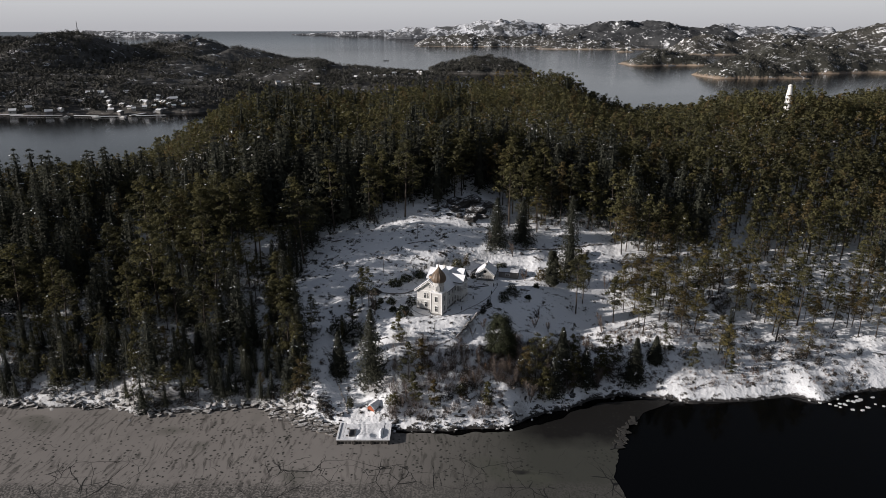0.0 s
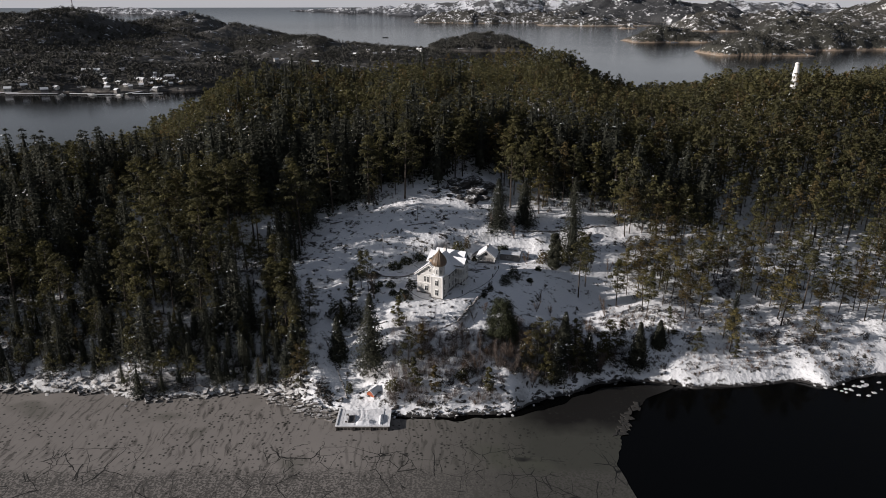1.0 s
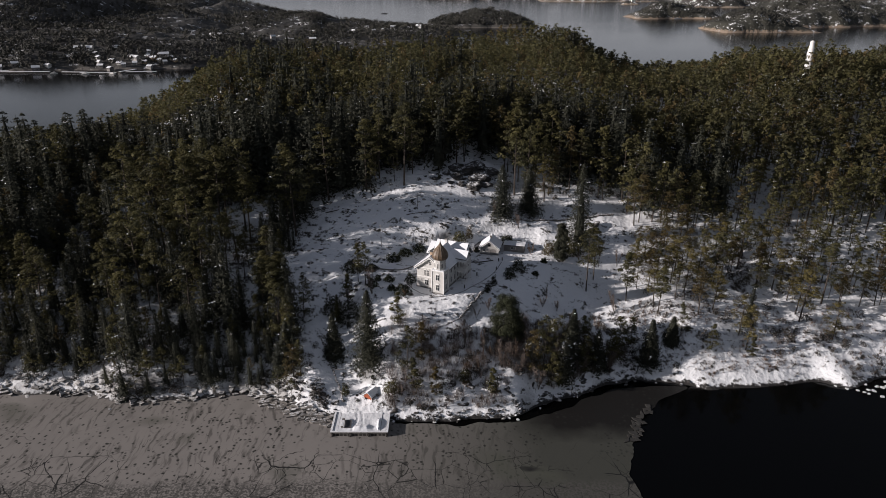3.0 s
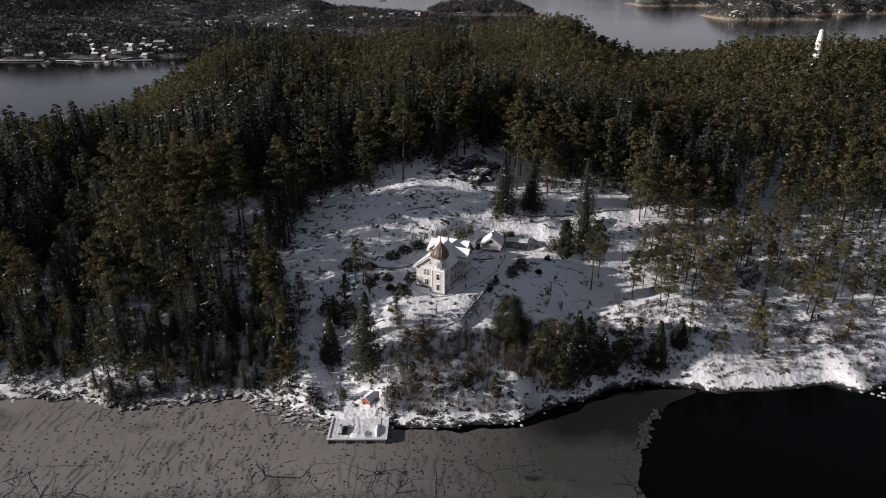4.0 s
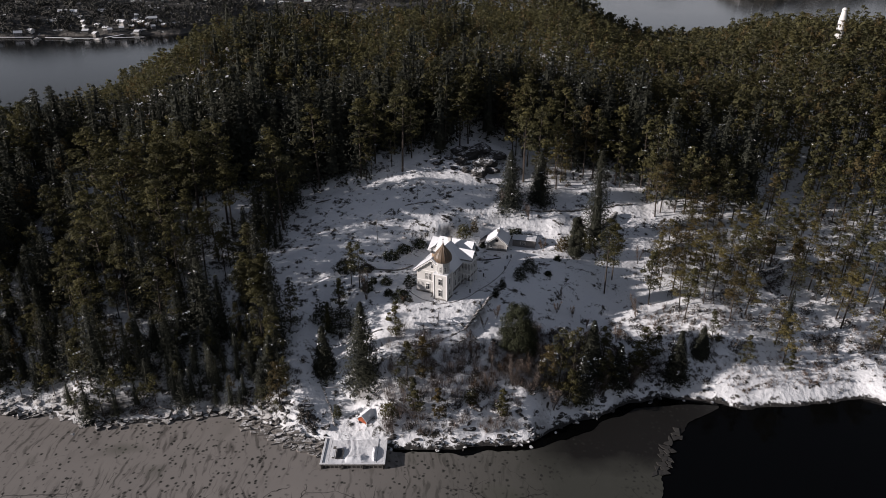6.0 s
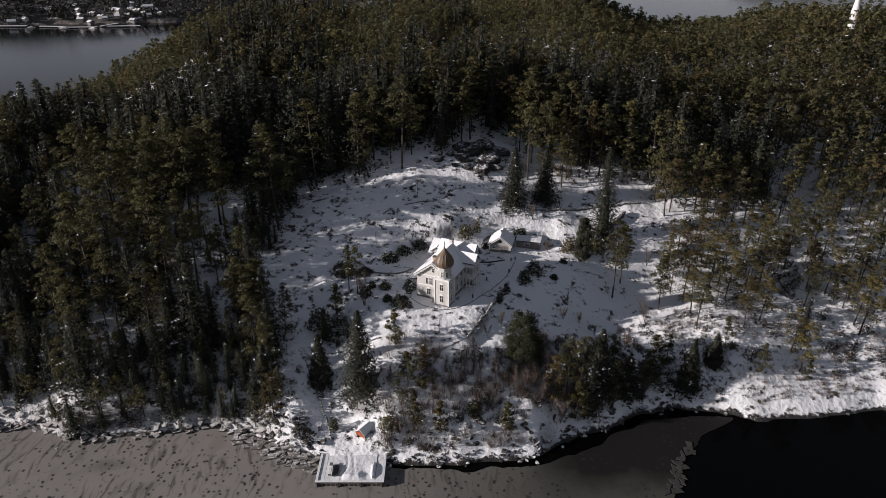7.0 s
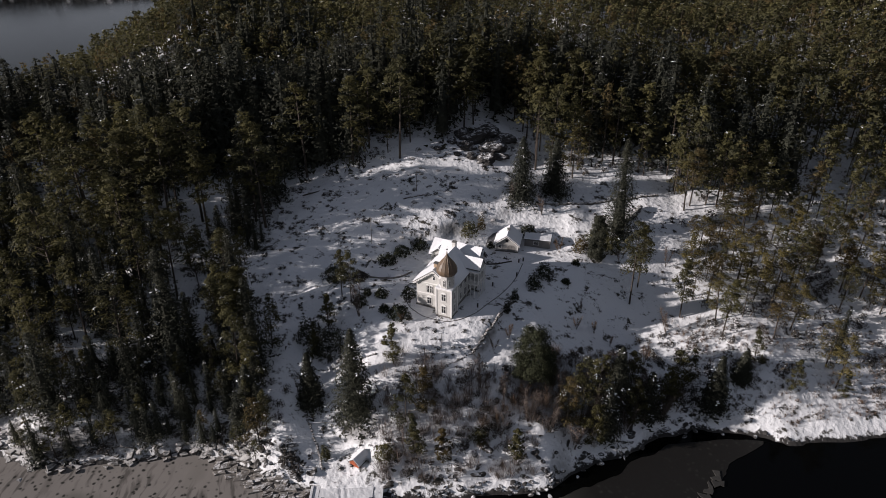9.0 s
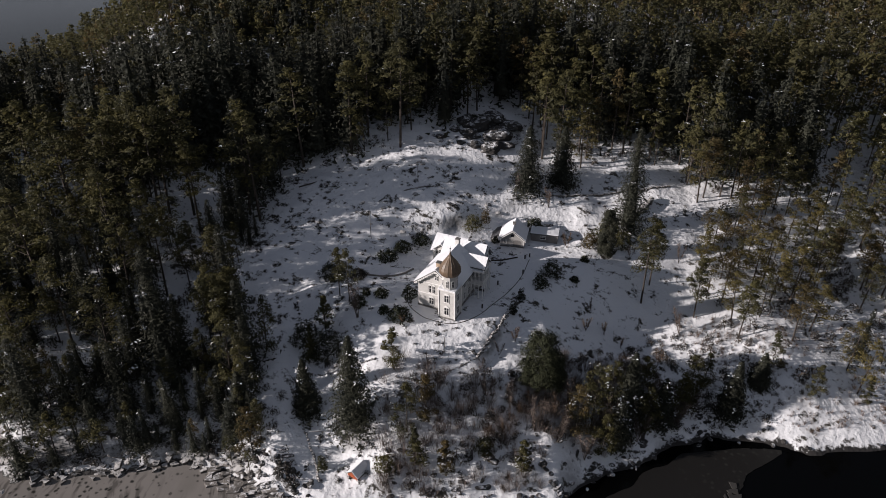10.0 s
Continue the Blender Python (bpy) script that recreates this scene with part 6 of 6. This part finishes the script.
def plate_mesh(name, ring, thick, scale, mat, worn=0.9):
    bm = bmesh.new()
    n = len(ring)
    rows = [[bm.verts.new((x * f * scale, y * f * scale, z)) for x, y in ring] for f, z in ((0.97, -thick), (1.0, 0.6 * thick), (worn, thick))]
    for a, b in zip(rows, rows[1:]):
        for k in range(n):
            bm.faces.new((a[k], a[(k + 1) % n], b[(k + 1) % n], b[k]))
    bm.faces.new(rows[-1])
    bmesh.ops.recalc_face_normals(bm, faces=bm.faces)
    me = bpy.data.meshes.new(name)
    bm.to_mesh(me)
    bm.free()
    me.materials.append(mat)
    return me


for u, v, ring in plates(0, 0, 15, 6, 0.09, 77):
    x, off = -47.0 + 1.4 * u, -4.2 + 0.86 * v
    if r.random() < 0.06 or off > 1.2:
        continue
    y = float(np.interp(x, SHORE_X, SHORE_Y)) + off
    ob = tagged(new("shore_slab", plate_mesh("shore_slab", [(1.4 * p, 0.9 * q) for p, q in ring], 0.18, 1.0, SLAB)), "flat grey shore slab glazed with ice and snow", "rock", "slabs along the shore")
    ob.matrix_world = pose(x, y, max(min(ground_at(x, y), 1.2), 0.12) + r.uniform(0.02, 0.2), r.uniform(-6, 6), r.uniform(-6, 6), 8)
for u, v, ring in plates(0, 0, 48, 3, 0.1, 78):
    x, off = -124.0 + 1.6 * u, -1.4 + 1.0 * v
    if r.random() < 0.4:
        continue
    off += r.uniform(-0.6, 0.9)
    big = r.uniform(0.45, 1.15)
    y = float(np.interp(x, SHORE_X, SHORE_Y)) + off
    ob = tagged(new("shore_slab", plate_mesh("shore_slab", [(1.5 * p, 1.15 * q) for p, q in ring], 0.24, big, ROCK)), "dark flat rock at the frozen shore", "rock", "rocks along the wooded shore")
    ob.matrix_world = pose(x, y, max(min(ground_at(x, y), 1.6), 0.1) + r.uniform(0.0, 0.25), r.uniform(-14, 14), r.uniform(-14, 14), r.uniform(-60, 60))
for i in range(170):
    x = r.uniform(-124, -40)
    off = r.gauss(2.6, 1.6)
    y = float(np.interp(x, SHORE_X, SHORE_Y)) + off
    s = r.uniform(0.6, 2.1)
    ob = tagged(new("shore_rock", BOULDERS[r.randrange(7)]), "dark angular rock at the frozen shore", "rock", "rocks along the wooded shore")
    ob.matrix_world = pose(x, y, max(ground_at(x, y), 0.0), r.uniform(-20, 20), r.uniform(-20, 20), r.uniform(0, 360)) @ Matrix.Diagonal((s * r.uniform(0.9, 1.8), s, s * 0.6, 1))
for x, y, s in ((8, 262, 8), (13, 257, 7), (11, 252, 5.5), (5, 257, 5), (17, 262, 6), (15, 253, 4), (4, 264, 5), (12, 266, 7), (1, 259, 3), (-3, 256, 2.4), (6.5, 252.5, 3.2), (2.5, 253, 2)):
    me = rubble(int(40 + abs(x) + s), 0.6, 3)
    me.materials.append(CRAG)
    ob = tagged(new("crag", me), "dark bare rock outcrop below the wood", "rock", "rocks of the crag")
    ob.matrix_world = pose(x, y, ground_at(x, y) + 0.05 * s, r.uniform(-15, 15), r.uniform(-15, 15), r.uniform(0, 360)) @ Matrix.Diagonal((s * 1.2, s, s * 0.9, 1))
for i in range(90):
    x, y = r.uniform(-46, 20), r.uniform(214, 262)
    s = r.uniform(0.5, 1.5)
    ob = tagged(new("field_stone", BOULDERS[i % 7]), "dark stone poking through the snow", "rock", "stones on the slope")
    ob.matrix_world = pose(x, y, ground_at(x, y), 0, 0, r.uniform(0, 360)) @ Matrix.Diagonal((s * 1.2, s, s * 0.7, 1))


HEAPS = [rubble(120 + k, 0.4) for k in range(4)]
for me in HEAPS:
    me.materials.append(SNOW)
for i in range(34):
    x, y = r.gauss(1.0, 4.6), r.gauss(181.2, 1.6)
    s = r.uniform(0.35, 1.0)
    ob = tagged(new("snow_lump", HEAPS[i % 4]), "lump of shovelled snow before the villa", "snow", "shovelled snow")
    ob.matrix_world = pose(x, y, ground_at(x, y) - 0.1 * s, 0, 0, r.uniform(0, 360)) @ Matrix.Diagonal((s * 1.3, s, s * 0.6, 1))


def floe(seed, n=9):
    fr = random.Random(seed)
    pts = [(math.cos(2 * math.pi * k / n) * fr.uniform(0.6, 1.1), math.sin(2 * math.pi * k / n) * fr.uniform(0.6, 1.1)) for k in range(n)]
    bm = prism(bmesh.new(), pts, -0.08, 0.08, Matrix.Rotation(radians(-90), 4, "X"))
    me = bpy.data.meshes.new("floe")
    bmesh.ops.recalc_face_normals(bm, faces=bm.faces)
    bm.to_mesh(me)
    bm.free()
    return me


FLOE = material("pale_ice_floe", (0.055, 0.052, 0.047), 0.5, (0.04, 0.038, 0.035), 0.8, bump=0.02, bump_size=0.3, spread=0.25)
SNOW_FLOE = material("snowy_ice_floe", (0.7, 0.71, 0.73), 0.6, (0.5, 0.5, 0.5), 0.8, bump=0.03, bump_size=0.3)
WHITE_FLOES = [floe(k + 10) for k in range(4)]
for me in WHITE_FLOES:
    me.materials.append(SNOW_FLOE)
for u, v, ring in plates(0, 0, 3, 11, 0.08, 91):
    y = 146.0 + 1.35 * v
    x = float(np.interp(y, EDGE_Y, EDGE_X)) - 2.6 + 1.15 * u
    if r.random() < 0.06 + 0.1 * u:
        continue
    ob = tagged(new("ice_floe", plate_mesh("ice_floe", [(1.15 * p, 1.35 * q) for p, q in ring], 0.07, 1.0, FLOE, 0.97)), "broken plate of grey sea ice", "ice floe", "floes at the ice edge")
    ob.matrix_world = pose(x, y, 0.17 + r.uniform(0, 0.03), r.uniform(-1, 1), r.uniform(-1, 1), r.uniform(-6, 6))
for i in range(28):
    if i < 26:
        x, y = r.uniform(103, 124), r.uniform(164, 172)
    else:
        x = r.uniform(-2, 30)
        y = float(np.interp(x, SHORE_X, SHORE_Y)) - r.uniform(0.3, 2)
    s = r.uniform(0.25, 0.7)
    ob = tagged(new("ice_floe", WHITE_FLOES[i % 4]), "small snowy floe in black water", "ice floe", "floes in open water")
    ob.matrix_world = pose(x, y, 0.05 + 0.004 * (i % 7), 0, 0, r.uniform(0, 360)) @ Matrix.Diagonal((s * 1.3, s, 1, 1))
logs = thing("fallen_log", pose(-38, 238, ground_at(-38, 238), 0, 0, 35), "dark fallen log in the snow", "log")
part("stem", rod(bmesh.new(), (-3, 0, 0.2), (3, 0, 0.35), 0.2, 0.12, 8), DARK_BARK, logs)


# ---- far shore: houses, jetties, boats, woods ----
def far_house(x, y, z, turn, w, d, eave, ridge, mat, label):
    root = thing("house", pose(x, y, z, 0, 0, turn), label, "house", "houses across the bay")
    gable_wall(root, -w / 2, w / 2, -d / 2, d / 2, -3, eave, ridge, mat, "x", False)
    gable_roof(root, -w / 2, w / 2, -d / 2, d / 2, eave, ridge, over=0.6, along="x", snow=0.35)
    for k in range(max(2, int(w / 3.2))):
        xx = -w / 2 + (k + 0.5) * w / max(2, int(w / 3.2))
        for zz in (1.0, 3.6) if eave > 5 else (1.2,):
            window(root, xx, -d / 2 - 0.03, zz, 1.2, 1.3, 0, False, False)
    return root


hr = random.Random(11)
for x, y in ((-405, 845), (-398, 862), (-412, 858), (-384, 850), (-376, 842), (-366, 850), (-358, 858), (-348, 848), (-343, 868), (-352, 894), (-368, 900), (-336, 884), (-326, 872), (-418, 870), (-380, 874), (-514, 826), (-498, 832), (-470, 824), (-462, 836), (-455, 900), (-440, 896), (-425, 880), (-388, 832), (-372, 866), (-362, 880), (-352, 872), (-345, 890), (-335, 862), (-318, 880), (-330, 1040), (-338, 1060), (-352, 1140), (-320, 1150), (-300, 1160), (-272, 1155), (-255, 1180), (-216, 1195), (-225, 1260), (-160, 1290), (-124, 1290), (-108, 1300), (-92, 1330), (-62, 1340), (-45, 1350), (-140, 1330)):
    z = float(mainland(np.array(x), np.array(y)))
    big = hr.random() < 0.4
    far_house(x, y, max(z, 1.2), hr.uniform(-35, 35), hr.uniform(7, 11) if big else hr.uniform(4, 6.5), hr.uniform(4, 6), 3.8 if big else 2.4, 5.6 if big else 3.7, hr.choice((PALE, PALE, TRIM, OCHRE, GREY_BOARD)), "pale two-storey wooden house with a snowy roof" if big else "small wooden house with a snowy roof")
for x, y, l, turn in ((-390, 806, 40, 4), (-420, 812, 30, -6), (-345, 815, 34, 8), (-480, 815, 60, 2), (-530, 822, 60, 3), (-365, 826, 26, 70)):
    root = thing("jetty", pose(x, y, 0.3, 0, 0, turn), "snow-covered jetty on the far shore", "jetty", "jetties across the bay")
    part("deck", box(-l / 2, l / 2, -1.6, 1.6, 0.3, 0.8, 0.05), PLANK, root)
    part("snow_cover", box(-l / 2 + 0.1, l / 2 - 0.1, -1.5, 1.5, 0.81, 1.1, 0.1), SNOW, root, "smooth white snow")
    bm = bmesh.new()
    for k in range(6):
        rod(bm, (-l / 2 + (k + 0.5) * l / 6, 0, -3), (-l / 2 + (k + 0.5) * l / 6, 0, 0.3), 0.2, 0.2, 6)
    part("pile", bm, TAR, root)


def boat(x, y, l, turn, label, cabin=True, name="boat", z=0.0):
    root = thing(name, pose(x, y, z, 0, 0, turn), label, "boat")
    w = l * 0.16
    bm = bmesh.new()
    rows = []
    for f, k in ((0, 0.85), (0.3, 1), (0.7, 0.9), (0.9, 0.5), (1, 0.05)):
        rows.append([bm.verts.new((l * (f - 0.5), s * w * k * q, h)) for s, q, h in ((-1, 1, l * 0.09), (-1, 0.7, -0.3), (1, 0.7, -0.3), (1, 1, l * 0.09))])
    for p, q in zip(rows, rows[1:]):
        for k in range(4):
            bm.faces.new((p[k], p[(k + 1) % 4], q[(k + 1) % 4], q[k]))
    bm.faces.new(rows[0])
    bm.faces.new(rows[-1][::-1])
    part("hull", bm, TRIM if cabin else TAR, root)
    if cabin:
        part("cabin", box(-l * 0.3, l * 0.22, -w * 0.7, w * 0.7, l * 0.09, l * 0.2, 0.1), TRIM, root)
        part("wheelhouse", box(-l * 0.08, l * 0.12, -w * 0.5, w * 0.5, l * 0.2, l * 0.28, 0.1), TRIM, root)
        part("mast", rod(bmesh.new(), (0, 0, l * 0.28), (0, 0, l * 0.4), 0.15), IRON, root)
    return root


boat(-178, 2210, 18, 10, "small dark boat out on the fjord", False)
boat(-402, 800, 9, 5, "small white moored motor boat")
boat(-372, 802, 8, -10, "small white moored motor boat")
boat(-440, 806, 8, 12, "small white moored motor boat")
mast = thing("radio_mast", pose(-690, 1352, float(mainland(np.array(-690.0), np.array(1352.0)))), "thin lattice radio mast on a wooded hill", "mast")
bm = bmesh.new()
for k in range(3):
    a, b = (1.2 * math.cos(2.1 * k), 1.2 * math.sin(2.1 * k), -2), (0.3 * math.cos(2.1 * k), 0.3 * math.sin(2.1 * k), 26)
    rod(bm, a, b, 0.25, 0.2, 4)
for z in range(0, 26, 3):
    q = 1.2 - 0.9 * (z + 2) / 28
    for k in range(3):
        rod(bm, (q * math.cos(2.1 * k), q * math.sin(2.1 * k), z), (q * math.cos(2.1 * k + 2.1), q * math.sin(2.1 * k + 2.1), z + 1.5), 0.12, 0.12, 4)
part("lattice", bm, IRON, mast)


def far_wood(shape, x0, x1, y0, y1, n, chance, label, low=3.0, size=(7, 12)):
    """Woods seen from over half a kilometre: small ragged clumps."""
    x, y = g.uniform(x0, x1, n), g.uniform(y0, y1, n)
    z = shape(x, y)
    ok = (z > low) & (g.uniform(0, 1, n) < chance(x, y))
    x, y, z = x[ok], y[ok], z[ok]
    k = 14
    s = g.uniform(*size, len(x))
    d = g.normal(size=(len(x), k, 3))
    d /= np.linalg.norm(d, axis=2)[:, :, None]
    centres = (d * (0.3, 0.3, 0.36) * g.uniform(0.6, 1, (len(x), k, 1)) + (0, 0, 0.4)) * s[:, None, None] + np.stack([x, y, z], -1)[:, None]
    tris = sprays(centres.reshape(-1, 3), 0.15 * float(np.mean(size)), g, 0.8, d.reshape(-1, 3) + (0, 0, 0.5), 0.3, (0.3, 0.6))
    me = mesh_of("far_wood", tris.reshape(-1, 3), np.arange(len(tris) * 3).reshape(-1, 3), FAR_LEAF)
    return tagged(new("far_wood", me), label, "forest", kind="stuff")


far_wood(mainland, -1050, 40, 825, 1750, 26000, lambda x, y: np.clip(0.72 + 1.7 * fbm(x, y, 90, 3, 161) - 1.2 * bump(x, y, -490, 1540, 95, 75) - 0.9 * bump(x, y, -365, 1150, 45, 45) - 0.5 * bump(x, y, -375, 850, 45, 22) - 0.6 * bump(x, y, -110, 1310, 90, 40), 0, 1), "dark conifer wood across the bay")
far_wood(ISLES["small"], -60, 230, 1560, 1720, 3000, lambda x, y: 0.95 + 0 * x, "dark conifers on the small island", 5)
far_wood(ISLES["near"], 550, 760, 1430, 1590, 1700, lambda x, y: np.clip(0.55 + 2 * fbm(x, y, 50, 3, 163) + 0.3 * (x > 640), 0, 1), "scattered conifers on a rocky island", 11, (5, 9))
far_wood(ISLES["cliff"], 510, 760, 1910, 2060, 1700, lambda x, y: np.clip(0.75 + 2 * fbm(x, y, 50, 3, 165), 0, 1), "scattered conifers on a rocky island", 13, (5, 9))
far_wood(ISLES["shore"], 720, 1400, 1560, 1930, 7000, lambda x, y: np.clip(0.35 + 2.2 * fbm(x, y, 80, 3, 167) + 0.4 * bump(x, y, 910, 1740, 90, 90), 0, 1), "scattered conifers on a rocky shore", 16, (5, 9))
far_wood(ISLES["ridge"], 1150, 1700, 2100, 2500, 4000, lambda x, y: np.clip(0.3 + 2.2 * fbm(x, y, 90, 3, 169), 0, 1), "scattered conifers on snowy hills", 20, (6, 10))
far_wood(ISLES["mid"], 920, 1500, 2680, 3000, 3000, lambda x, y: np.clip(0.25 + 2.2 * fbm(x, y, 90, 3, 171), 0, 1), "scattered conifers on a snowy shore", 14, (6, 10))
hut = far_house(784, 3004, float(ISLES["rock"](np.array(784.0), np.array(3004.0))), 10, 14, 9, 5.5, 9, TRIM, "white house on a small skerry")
